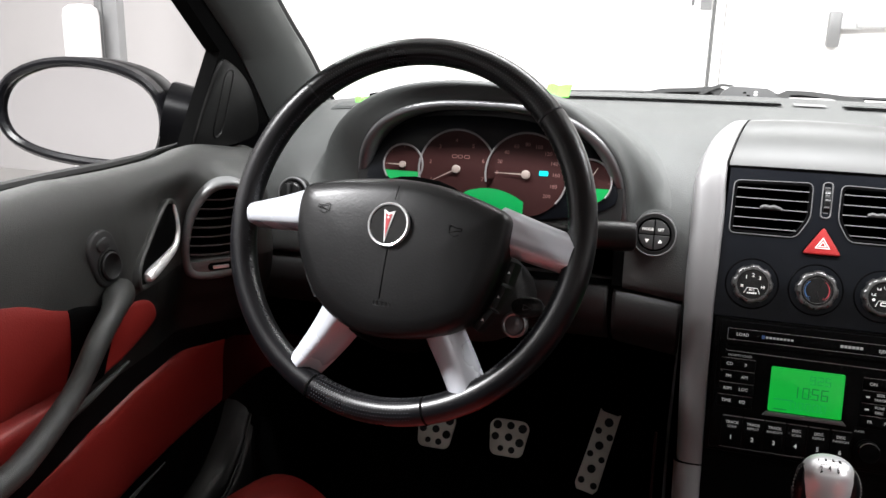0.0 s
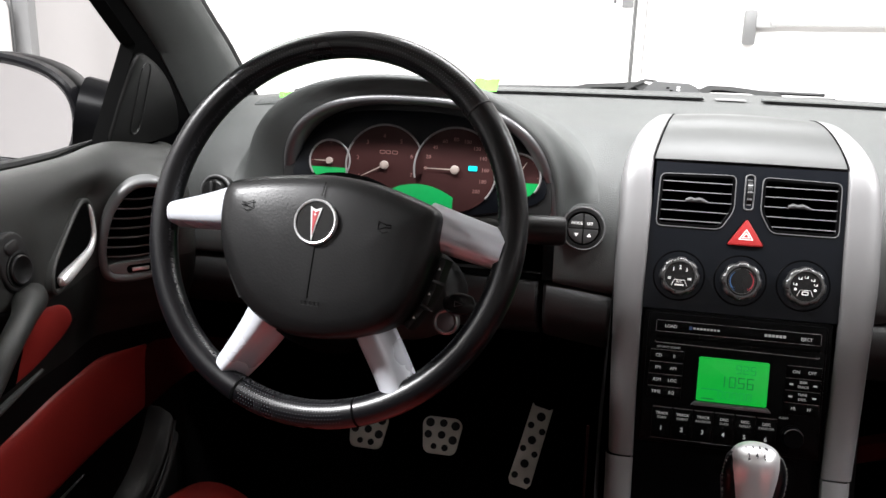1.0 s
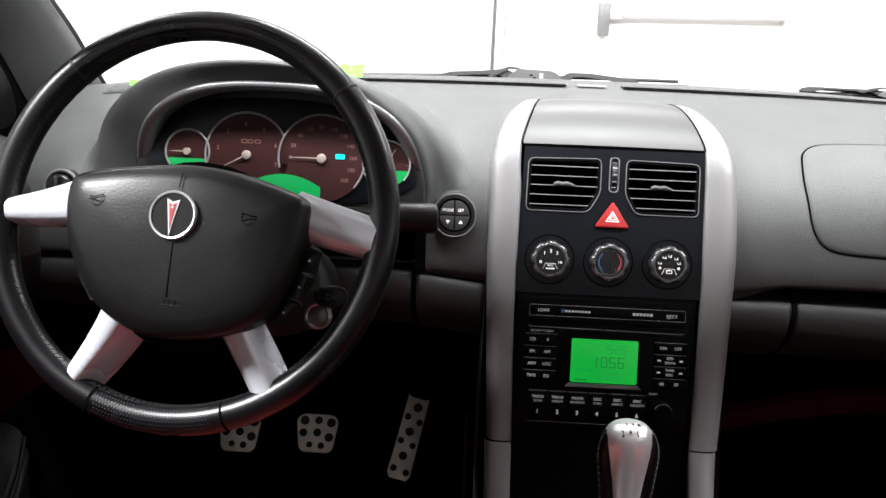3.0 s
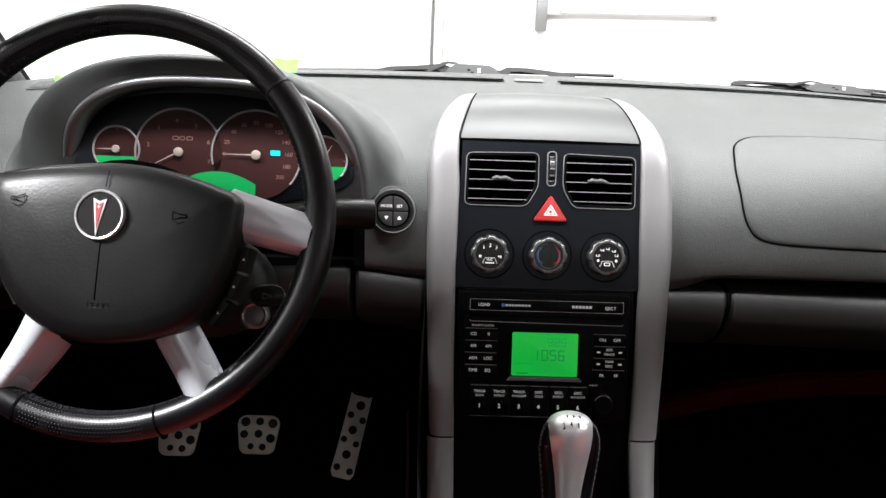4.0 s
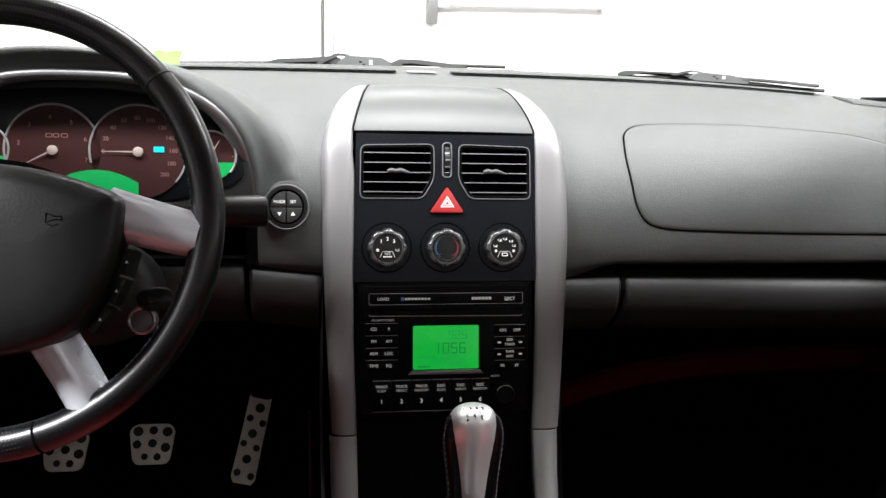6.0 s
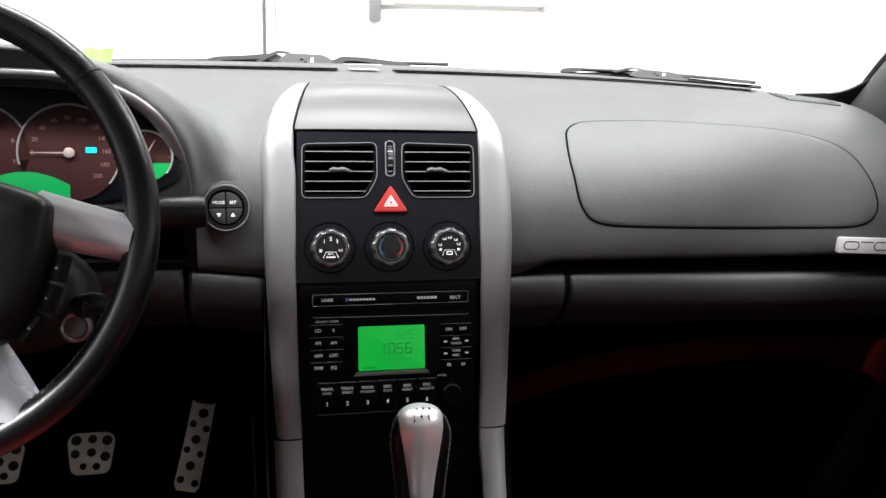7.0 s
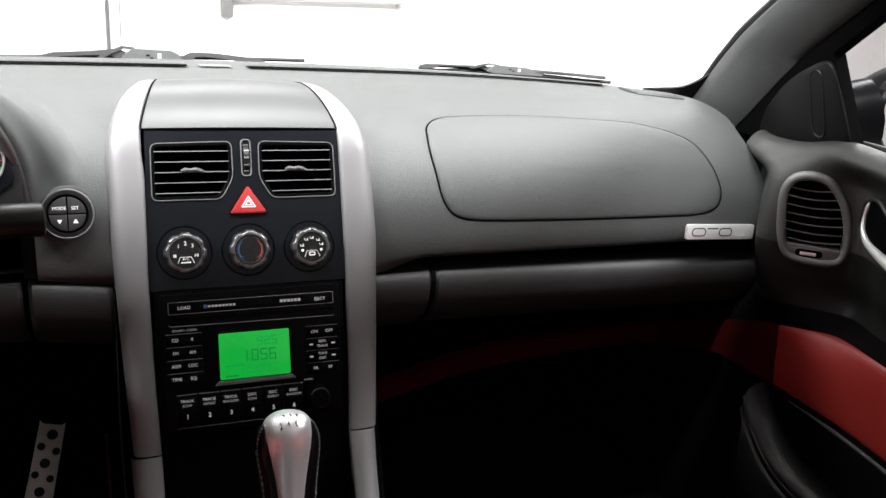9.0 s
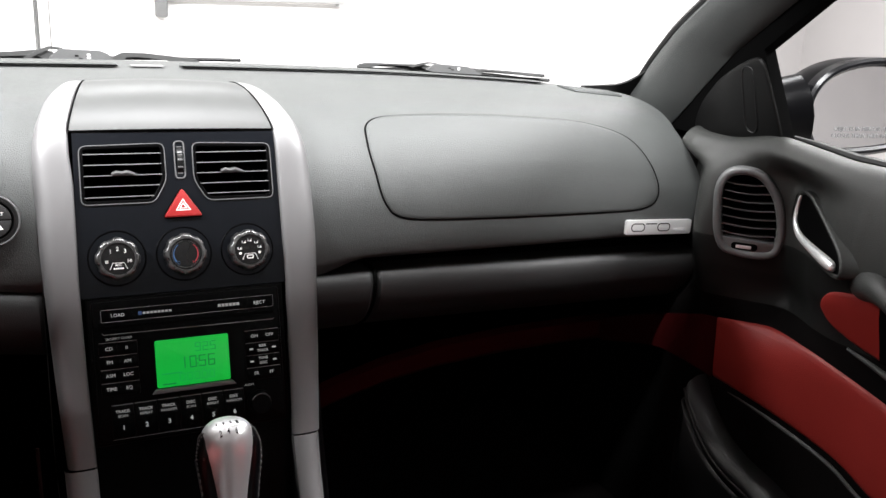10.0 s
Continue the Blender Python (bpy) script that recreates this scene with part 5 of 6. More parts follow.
def knob_height(x, y):
    """The height of the knob's top over a place in plan."""
    way = [((x / a) ** 2 + ((y - 0.002) / b) ** 2, z) for a, z, b in LEVELS if z > 0.203]
    for (p, za), (q, zb) in zip(way, way[1:]):
        if p <= 1.0 <= q:
            return za + (zb - za) * (1.0 - p) / (q - p)
    return way[0][1]


for t, x, y in (("1", -0.0110, -0.0045), ("3", -0.0040, -0.0045), ("5", 0.0030, -0.0045), ("R", 0.0098, -0.0045), ("2", -0.0090, -0.0148), ("4", -0.0010, -0.0148), ("6", 0.0070, -0.0148)):
    mark = lettering(t, 0.0056, 0.0, 0.0, 0.0, VOID, gl, "numeral", bold=0.00008)
    for v in mark.data.vertices:
        px, py = x + v.co.x, y + v.co.y * 1.25
        v.co = (px, py, knob_height(px, py) + 0.0004 + (v.co.z if abs(v.co.z) < 0.001 else 0.0))
line = bmesh.new()
for k in range(0, 16, 2):
    xs = [-0.0095 + 0.00125 * (k + j) for j in (0, 1)]
    q = [(xx, yy, knob_height(xx, yy) + 0.0005) for xx, yy in ((xs[0], -0.0102), (xs[1], -0.0102), (xs[1], -0.0094), (xs[0], -0.0094))]
    line.faces.new([line.verts.new(p) for p in q])
part("pattern_line", line, VOID, gl, smooth=False)
rows = []
for z, r, w in ((0.126, 0.0225, 0.0004), (0.121, 0.0268, 0.0012), (0.108, 0.031, 0.0022), (0.09, 0.038, 0.003), (0.06, 0.050, 0.004), (0.0, 0.068, 0.004)):
    rows.append([((r + w * math.sin(6 * t + z * 90)) * math.cos(t), (r + w * math.sin(6 * t + z * 90)) * 1.1 * math.sin(t), z) for t in [2 * math.pi * k / 40 for k in range(40)]])
part("gaiter", loft(rows, close_u=True), WHEEL, gl, "black leather gaiter")

con = thing("center_console", Matrix.Translation((0, -0.2, 0.22)), "black centre console between the seats", "center console")
part("console_body", box(-0.135, -1.2, 0.0, 0.135, 0.10, 0.20, 0.02), BLACK, con)
for sx in (-1,):
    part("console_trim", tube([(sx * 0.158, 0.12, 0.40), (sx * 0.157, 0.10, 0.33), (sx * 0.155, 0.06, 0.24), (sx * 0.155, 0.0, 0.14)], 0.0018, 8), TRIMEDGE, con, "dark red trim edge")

# red band under the glove box, the dashboard's shade put into its colour
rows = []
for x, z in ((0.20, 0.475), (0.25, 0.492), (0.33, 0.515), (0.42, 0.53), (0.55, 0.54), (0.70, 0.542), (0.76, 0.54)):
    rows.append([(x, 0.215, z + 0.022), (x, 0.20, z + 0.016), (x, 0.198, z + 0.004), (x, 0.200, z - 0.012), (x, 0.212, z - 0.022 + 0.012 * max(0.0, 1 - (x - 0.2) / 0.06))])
solid("footwell_trim", loft(rows), RED_CARPET, "red trim band across the footwell, darkened as if in shade", "trim")

# red carpet on the sides of the footwell, its colour darkened as the dash's shade
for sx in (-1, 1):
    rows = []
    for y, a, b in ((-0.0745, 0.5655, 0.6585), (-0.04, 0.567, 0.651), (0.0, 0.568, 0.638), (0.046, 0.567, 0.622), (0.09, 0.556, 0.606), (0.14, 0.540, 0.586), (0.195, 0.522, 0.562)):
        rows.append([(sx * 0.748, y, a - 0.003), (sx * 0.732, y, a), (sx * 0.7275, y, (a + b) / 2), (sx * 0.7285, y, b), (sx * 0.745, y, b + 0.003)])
    solid("kick_panel", loft(rows), KICK_SHADE, "red carpeted kick panel beside the footwell, dash shade in its colour", "trim", "structure")

# ---- front seats ----
def seat(cx, cy, label):
    s = thing("front_seat", Matrix.Translation((cx, cy, 0.22)), label, "seat", "front seats")
    rows = []
    for y, zc, w in ((-0.28, 0.25, 0.20), (-0.1, 0.26, 0.22), (0.1, 0.272, 0.225), (0.25, 0.280, 0.222), (0.305, 0.272, 0.215), (0.335, 0.235, 0.20), (0.335, 0.1, 0.19)):
        row = []
        for k in range(41):
            u = -1 + 2 * k / 40
            a = abs(u)
            bol = 0.046 * math.sin(math.pi * (a - 0.33) / 0.62) if 0.33 < a < 0.95 else 0.0
            row.append((u * w * 1.15, y + 0.015 * (1 - u * u), zc + bol))
        rows.append(row)
    part("seat_cushion", thicken(loft(rows), 0.03), RED, s, "red leather cushion", 60)
    rows = []
    for z, yc, w in ((0.22, -0.30, 0.20), (0.40, -0.38, 0.23), (0.60, -0.46, 0.22), (0.74, -0.51, 0.17), (0.80, -0.53, 0.10)):
        rows.append([(u * w, yc + 0.05 * abs(u) ** 2, z) for u in [-1 + k / 6 for k in range(13)]])
    # backrest stays out of view; black here so it throws no red light
    part("seat_back", thicken(loft(rows), -0.09), LOWER, s, "unseen backrest, black to keep red bounce down", 60)
    part("seat_base", box(-0.22, -0.25, 0.02, 0.22, 0.22, 0.16, 0.02), BLACK, s)
    return s


seat(-0.43, -0.49, "red leather driver seat")
seat(0.42, -0.72, "red leather passenger seat")

# ---- doors, pillars, mirrors ----
def side_x(z):
    """How far out the side of the cabin stands at the height z."""
    return 0.755 - 0.27 * (z - 0.92)


def ease(v, a, b):
    u = max(0.0, min(1.0, (v - a) / (b - a)))
    return u * u * (3 - 2 * u)


SECTION = [(0.775, 0.920), (0.757, 0.928), (0.737, 0.922), (0.722, 0.900), (0.713, 0.86), (0.709, 0.82), (0.709, 0.78), (0.714, 0.745), (0.722, 0.72), (0.732, 0.66), (0.738, 0.55), (0.742, 0.40), (0.745, 0.26)]
# how the skin sinks behind the release handle and swells again to carry the vent
POD = [(-1.05, 0.0), (-0.36, 0.0), (-0.30, 0.0), (-0.262, 0.003), (-0.225, 0.016), (-0.19, 0.036), (-0.165, 0.046), (-0.148, 0.0465), (-0.13, 0.033), (-0.11, 0.014), (-0.092, -0.003), (-0.073, -0.020), (-0.060, -0.0245), (-0.045, -0.020), (-0.02, 0.002), (0.03, 0.045)]
PODLINE = [(p.x, p.y) for p in smooth_line([(a, b, 0) for a, b in POD], 5)]
TOPIN = [(-0.11, 0.0), (-0.06, -0.010), (-0.03, -0.018), (0.0, -0.020), (0.03, -0.012), (0.06, 0.02)]


def inside(loop, x, y):
    """Whether a place lies within an outline."""
    hit = False
    for (ax, ay), (bx, by) in zip(loop, loop[1:] + loop[:1]):
        if (ay > y) != (by > y) and x < ax + (y - ay) * (bx - ax) / (by - ay):
            hit = not hit
    return hit


CUP = [(0.041, 0.034), (0.047, 0.024), (0.0455, -0.004), (0.036, -0.019), (0.012, -0.029), (-0.028, -0.038), (-0.043, -0.034), (-0.037, -0.014), (-0.014, 0.006), (0.014, 0.027), (0.030, 0.036)]
VENT = [(-0.034, 0.054), (-0.010, 0.060), (0.014, 0.053), (0.034, 0.030), (0.044, 0.004), (0.049, -0.028), (0.044, -0.054), (0.026, -0.064), (-0.006, -0.064), (-0.030, -0.057), (-0.042, -0.034), (-0.047, 0.0), (-0.047, 0.034)]


def door(sx, shift, crest, label, ry, rz, vent_at, cup_at, lip_from, wide):
    d = thing("door_panel", Matrix.Translation((sx * 0.74, -0.3, 0.3)), label, "door")
    inv = Matrix.Translation((-sx * 0.74, 0.3, -0.3))
    crest = [(p.x, p.y) for p in smooth_line([(a, b, 0) for a, b in crest], 4)]

    def skin_x(x, y, z):
        g = ease(z, 0.64, 0.72) * (1 - ease(z, 0.868, 0.912))
        h = ease(z, 0.868, 0.90)
        return x + g * (glide(PODLINE, y) + shift * ease(y, -0.27, -0.16)) + h * glide(TOPIN, y)

    ys = [-1.05, -0.8, -0.6, -0.5, -0.43, -0.38, -0.34] + [-0.32 + 0.005 * k for k in range(73)]
    rows = []
    for y in ys:
        row = []
        for p in smooth_line([(a, b, 0) for a, b in SECTION], 10):
            z = p.y + (glide(crest, y) - 0.928) * max(0.0, (p.y - 0.8) / 0.12)
            row.append((sx * skin_x(p.x, y, p.y), y, z))
        rows.append(row)
    cut, pad = 86, 60
    vm = (Matrix.Translation((sx * vent_at[0], vent_at[1], vent_at[2])) @ Matrix.Rotation(radians(-sx * 46), 4, "Z") @ facing(0, 0, 0, -2)).inverted()
    ring = inset([(sx * p.x, p.y) for p in smooth_loop([(a, b, 0) for a, b in VENT], 3)], 0.006)
    cup = [(p.x, p.y) for p in smooth_loop([(a, b, 0) for a, b in CUP], 3)]
    # the skin's lower part takes the darker copy as painted shade
    for name, r0, r1, mat, lab in (("door_skin", 0, pad, DOORSKIN, ""), ("door_skin_shaded", pad - 1, cut, DOORSKIN_SHADED, "lower door skin with shade in its colour")):
        skin = loft([r[r0:r1] for r in rows])
        gone = []
        for f in skin.faces:
            c = f.calc_center_median()
            q = vm @ c
            if (abs(q.z) < 0.05 and inside(ring, q.x, q.y)) or inside(cup, (c.y - cup_at[0]) / wide, c.z - cup_at[1]):
                gone.append(f)
        bmesh.ops.delete(skin, geom=gone, context="FACES")
        part(name, moved(skin, inv), mat, d, lab, 80)
    part("door_base", moved(loft([r[cut - 1:] for r in rows]), inv), CARPET, d, "black carpeted foot of the door")
    part("window_seal", moved(tube([(sx * 0.776, y, glide(crest, y) - 0.002) for y in (-1.0, -0.6, -0.4, -0.3, -0.22, -0.16, -0.12, -0.08)], [0.006] * 5 + [0.005, 0.003, 0.002], 8), inv), RUBBER, d, "black window seal")
    heights = sorted((p.y, p.x) for p in smooth_line([(a, b, 0) for a, b in SECTION[1:]], 6))

    def face(y, z, out=0.0):
        """A place on the door's inner skin."""
        return Vector((sx * (skin_x(glide(heights, z), y, z) - out), y, z))

    def on_skin(y, z, reach=0.03, turn=0.0):
        """A frame lying on the skin: x along it, y up, z into the cabin."""
        ax = (face(y - sx * reach, z) - face(y + sx * reach, z)).normalized()
        up = (face(y, z + reach) - face(y, z - reach)).normalized()
        n = ax.cross(up).normalized()
        up = n.cross(ax)
        c = face(y, z)
        m = Matrix(((ax.x, up.x, n.x, c.x), (ax.y, up.y, n.y, c.y), (ax.z, up.z, n.z, c.z), (0, 0, 0, 1)))
        return inv @ m @ Matrix.Rotation(radians(turn), 4, "Z")

    # red insert panels, between an upper and a lower edge
    def red_patch(tops, bots, name, out, dy, dz, mat=RED, label="red leather insert"):
        tops = [(p.x, p.y) for p in smooth_line([(y, z, 0) for y, z in tops], 4)][::-1]
        bots = [(p.x, p.y) for p in smooth_line([(y, z, 0) for y, z in bots], 4)][::-1]
        ya, yb = tops[-1][0], tops[0][0]
        rows = []
        for k in range(61):
            y = ya + (yb - ya) * (k / 60) ** 1.6
            t, b = glide(tops, y), glide(bots, y)
            row = []
            for v, o in ((0.0, -0.006), (0.0, 0.3), (0.03, 0.75), (0.10, 1.0), (0.3, 1.15), (0.5, 1.2), (0.7, 1.15), (0.90, 1.0), (0.97, 0.75), (1.0, 0.3), (1.0, -0.006)):
                z = b + (t - b) * v
                row.append(face(y + dy, z + dz, o * out if o > 0 else o))
            rows.append(row)
        return part(name, moved(loft(rows, caps=True), inv), mat, d, label, 60)

    red_patch([(-0.2300, 0.7470), (-0.2315, 0.7535), (-0.2365, 0.7615), (-0.2460, 0.7690), (-0.260, 0.7745), (-0.286, 0.780), (-0.33, 0.79), (-0.39, 0.805), (-0.455, 0.829), (-0.6, 0.845), (-0.86, 0.83)],
              [(-0.2300, 0.7450), (-0.2315, 0.7395), (-0.2370, 0.7335), (-0.250, 0.7265), (-0.29, 0.714), (-0.345, 0.702), (-0.40, 0.69), (-0.477, 0.68), (-0.6, 0.663), (-0.86, 0.655)], "red_insert", 0.003, ry, rz)
    red_patch([(-0.075, 0.6590), (-0.082, 0.6602), (-0.09, 0.6617), (-0.11, 0.665), (-0.15, 0.670), (-0.19, 0.670), (-0.245, 0.6665), (-0.292, 0.658), (-0.345, 0.646), (-0.40, 0.630), (-0.6, 0.585), (-0.85, 0.55)],
              [(-0.075, 0.5658), (-0.082, 0.5656), (-0.09, 0.5653), (-0.12, 0.564), (-0.17, 0.561), (-0.22, 0.556), (-0.27, 0.549), (-0.305, 0.541), (-0.345, 0.524), (-0.42, 0.503), (-0.6, 0.46), (-0.85, 0.43)], "red_lower_insert", 0.005, 0.0, 0.0)
    part("insert_edge", moved(tube([face(y + ry, z + rz - 0.010, 0.002) for y, z in ((-0.275, 0.716), (-0.31, 0.708), (-0.345, 0.698), (-0.40, 0.686), (-0.477, 0.675), (-0.60, 0.66))], [0.002, 0.0035, 0.0045, 0.005, 0.005, 0.005], 8), inv), DOORSKIN, d, "dark padded edge under the insert")
    # black patch painted as the pull handle's shadow, and the armrest pad that closes it below
    red_patch([(-0.320, 0.787), (-0.335, 0.792), (-0.350, 0.797), (-0.366, 0.801), (-0.380, 0.802)], [(-0.320, 0.706), (-0.335, 0.704), (-0.350, 0.702), (-0.366, 0.704), (-0.380, 0.712)], "handle_shadow", 0.0042, ry, rz, VOID, "black patch for the shadow behind the pull handle")
    red_patch([(-0.385, 0.716), (-0.392, 0.722), (-0.410, 0.721), (-0.44, 0.722), (-0.50, 0.722), (-0.62, 0.72), (-0.86, 0.71)], [(-0.385, 0.704), (-0.392, 0.696), (-0.410, 0.690), (-0.44, 0.684), (-0.50, 0.676), (-0.62, 0.664), (-0.86, 0.655)], "armrest_pad", 0.022, ry, rz, RED, "padded red leather armrest")
    # pull handle: grows out of the ridge beside the switch, then a slim bar that runs down and back
    path = [(0.756, -0.258, 0.780), (0.735, -0.276, 0.7865), (0.715, -0.297, 0.7925), (0.697, -0.320, 0.7965), (0.681, -0.349, 0.7935), (0.668, -0.391, 0.778), (0.663, -0.425, 0.7525), (0.659, -0.4615, 0.734), (0.655, -0.5015, 0.720), (0.652, -0.5365, 0.714), (0.655, -0.65, 0.70), (0.70, -0.76, 0.69)]
    line = smooth_line([Vector((sx * x, y + ry, z + rz)) for x, y, z in path], 5)
    rad = [glide([(0, 0.021), (5, 0.0205), (10, 0.0185), (15, 0.0150), (20, 0.0115), (30, 0.0102), (45, 0.0115), (60, 0.012)], i) for i in range(len(line))]
    part("pull_handle", moved(tube(line, rad, 20), inv), DOORSKIN, d, "black grained pull handle", 80)
    # map pocket
    lip = smooth_line([Vector((y, z, 0)) for y, z in ((-0.115, 0.5600), (-0.17, 0.5570), (-0.22, 0.5520), (-0.27, 0.5450), (-0.305, 0.537), (-0.345, 0.520), (-0.42, 0.499), (-0.60, 0.456), (-0.8, 0.43))[lip_from:]], 5)
    part("insert_lip", moved(tube([(sx * 0.726, p.x, p.y) for p in lip], [0.0008 + 0.0018 * min(1.0, i / 8) for i in range(len(lip))], 8), inv), DOORSKIN, d, "dark lip under the red insert")
    pk = smooth_line([Vector((y, z, 0)) for y, z in ((-0.055, 0.545), (-0.068, 0.520), (-0.085, 0.498), (-0.117, 0.471), (-0.154, 0.455), (-0.199, 0.4455), (-0.26, 0.43), (-0.40, 0.405), (-0.6, 0.38))], 5)
    rows = [[(sx * 0.742, p.x - 0.004, p.y + 0.020), (sx * 0.722, p.x, p.y + 0.016), (sx * 0.708, p.x, p.y + 0.008), (sx * 0.703, p.x, p.y - 0.002), (sx * 0.702, p.x, p.y - 0.010), (sx * 0.704, p.x, p.y - 0.014), (sx * 0.698, p.x, p.y - 0.020), (sx * 0.695, p.x, p.y - 0.12), (sx * 0.70, p.x, p.y - 0.25)] for p in pk]
    part("map_pocket", moved(loft(rows), inv), POCKET, d, "black plastic map pocket", 60)
    part("pocket_edge", moved(tube([(sx * 0.701, p.x, p.y - 0.001) for p in pk], 0.0018, 8), inv), LOWER, d, "worn dark edge of the pocket")
    return d, inv, on_skin


def door_vent(sx, y, z, d, inv, x, grow=1.0):
    """The oval air vent in the front end of a door panel."""
    m = Matrix.Translation((sx * x, y, z)) @ Matrix.Rotation(radians(-sx * 46), 4, "Z") @ facing(0, 0, 0, -2)
    o = smooth_loop([(a, b, 0) for a, b in VENT], 4)
    o = [(sx * p.x * grow, p.y * grow) for p in o]
    if sx < 0:
        o = o[::-1]
    t = inv @ m
    rows = []
    for w, zz in ((0.0, -0.03), (0.0, 0.0005), (0.001, 0.0042), (0.0035, 0.0066), (0.007, 0.0068), (0.0100, 0.0045), (0.0112, 0.0005), (0.0112, -0.03)):
        rows.append([(p[0], p[1], zz) for p in inset(o, w)])
    v = part("door_vent", moved(loft(rows, close_u=True, close_v=True), t), VENTRING, d, "grey oval air vent", 60)
    part("vent_well", moved(plate(inset(o, 0.010), -0.034, -0.028), t), VOID, v)
    low = [p for p in inset(o, 0.010) if p[1] < -0.036]
    part("vent_chin", moved(plate(low, -0.02, 0.0035, 0.001), t), VENTRING, v)
    for k in range(7):
        yy = 0.036 - 0.0115 * k
        xs = [p[0] for p in inset(o, 0.0115) if abs(p[1] - yy) < 0.007]
        xa, xb = min(xs), max(xs)
        rows = [[(xa + (xb - xa) * u, yy + a - 0.003 * math.sin(math.pi * u), zz) for a, zz in ((0.0, -0.026), (0.0026, -0.012), (0.0020, -0.004), (0.0006, -0.003), (-0.0006, -0.005), (-0.0030, -0.022))] for u in (0, 0.25, 0.5, 0.75, 1)]
        sl = part("slat", moved(loft(rows, close_u=True, caps=True), t), GLOSSTRIM, v)
        part("slat_lip", moved(tube([(xa + (xb - xa) * u, yy + 0.0014 - 0.003 * math.sin(math.pi * u), -0.0030) for u in (0.02, 0.25, 0.5, 0.75, 0.98)], 0.0010, 6), t), GREYRIM, sl)
    part("vent_slider", moved(plate(rrect(-0.017, -0.0535, 0.017, -0.0435, 0.0045), 0.0025, 0.0042, 0.0006), t), VOID, v)
    part("slider_tab", moved(box(-0.011, -0.0510, 0.0040, 0.009, -0.0465, 0.0060, 0.0008), t), KNOB, v)


def release_handle(sx, d, t, wide):
    """The door's inner release: a bright curved lever in a dark cup."""
    cup = [(p.x, p.y) for p in smooth_loop([(-sx * a * wide, b, 0) for a, b in CUP], 4)]
    if sx > 0:
        cup = cup[::-1]
    c = part("release_handle", moved(rim_of(inset(cup, -0.0035), 0.0055, -0.02, 0.0035, 0.0016), t), DOORSKIN, d, "bright metal release lever in a black cup")
    rows = [[(p[0], p[1], zz) for p in inset(cup, w)] for w, zz in ((0.001, 0.001), (0.003, -0.010), (0.009, -0.016), (0.014, -0.017))]
    part("handle_cup", moved(loft(rows, close_u=True, caps=True), t), VOID, c)
    path = [(0.0425, 0.031, 0.002), (0.0445, 0.012, 0.002), (0.042, -0.005, 0.002), (0.030, -0.0175, 0.002), (0.006, -0.0235, 0.003), (-0.020, -0.0275, 0.004), (-0.035, -0.0305, 0.003)]
    lp = smooth_line([Vector((-sx * a * wide, b, h)) for a, b, h in path], 6)
    last = len(lp) - 1
    rad = [glide([(0, 0.0012), (0.06, 0.0026), (0.35, 0.0036), (0.6, 0.0054), (0.82, 0.0070), (0.93, 0.0066), (0.98, 0.0048), (1.0, 0.0016)], i / last) for i in range(last + 1)]
    part("release_lever", moved(tube(lp, rad, 12), t), LEVER, c, "bright metal lever")


dl, il, fl = door(-1, -0.024, [(-1.05, 0.90), (-0.407, 0.917), (-0.334, 0.917), (-0.249, 0.914), (-0.161, 0.914), (-0.108, 0.919), (-0.069, 0.919), (0.014, 0.905), (0.05, 0.905)], "black and red leather driver door panel", 0.0, 0.0, (0.700, -0.115, 0.824), (-0.219, 0.830), 2, 1.27)
dr, ir, fr = door(1, 0.0, [(-1.05, 0.89), (-0.407, 0.907), (-0.283, 0.911), (-0.23, 0.912), (-0.178, 0.918), (-0.111, 0.924), (-0.041, 0.914), (0.047, 0.919)], "black and red leather passenger door panel", -0.016, -0.012, (0.722, -0.110, 0.8225), (-0.226, 0.823), 0, 1.6)
door_vent(-1, -0.115, 0.824, dl, il, 0.700)
door_vent(1, -0.110, 0.8225, dr, ir, 0.722)
release_handle(-1, dl, fl(-0.219, 0.830), 1.3)
release_handle(1, dr, fr(-0.226, 0.823), 1.65)
# mirror switch on the driver's door
t = fl(-0.3185, 0.8375, 0.02, 16)
ms = part("mirror_switch", moved(plate(rrect(-0.0215, -0.030, 0.0215, 0.030, 0.020, 5), -0.01, 0.0035, 0.003, steps=3), t), LOWER, dl, "oval mirror adjuster switch")
part("adjuster_dial", moved(lathe([(0.0180, 0.003), (0.0180, 0.0045), (0.0165, 0.0050), (0.0150, 0.0040), (0.0148, 0.0068), (0.0132, 0.0078), (0.0105, 0.0062), (0.0003, 0.0052)], 32, 0.0, -0.0085), t), BLACK, ms)
part("selector_tab", moved(plate(rrect(-0.0085, 0.010, 0.0100, 0.0215, 0.005), 0.003, 0.0062, 0.0015), t), LOWER, ms)


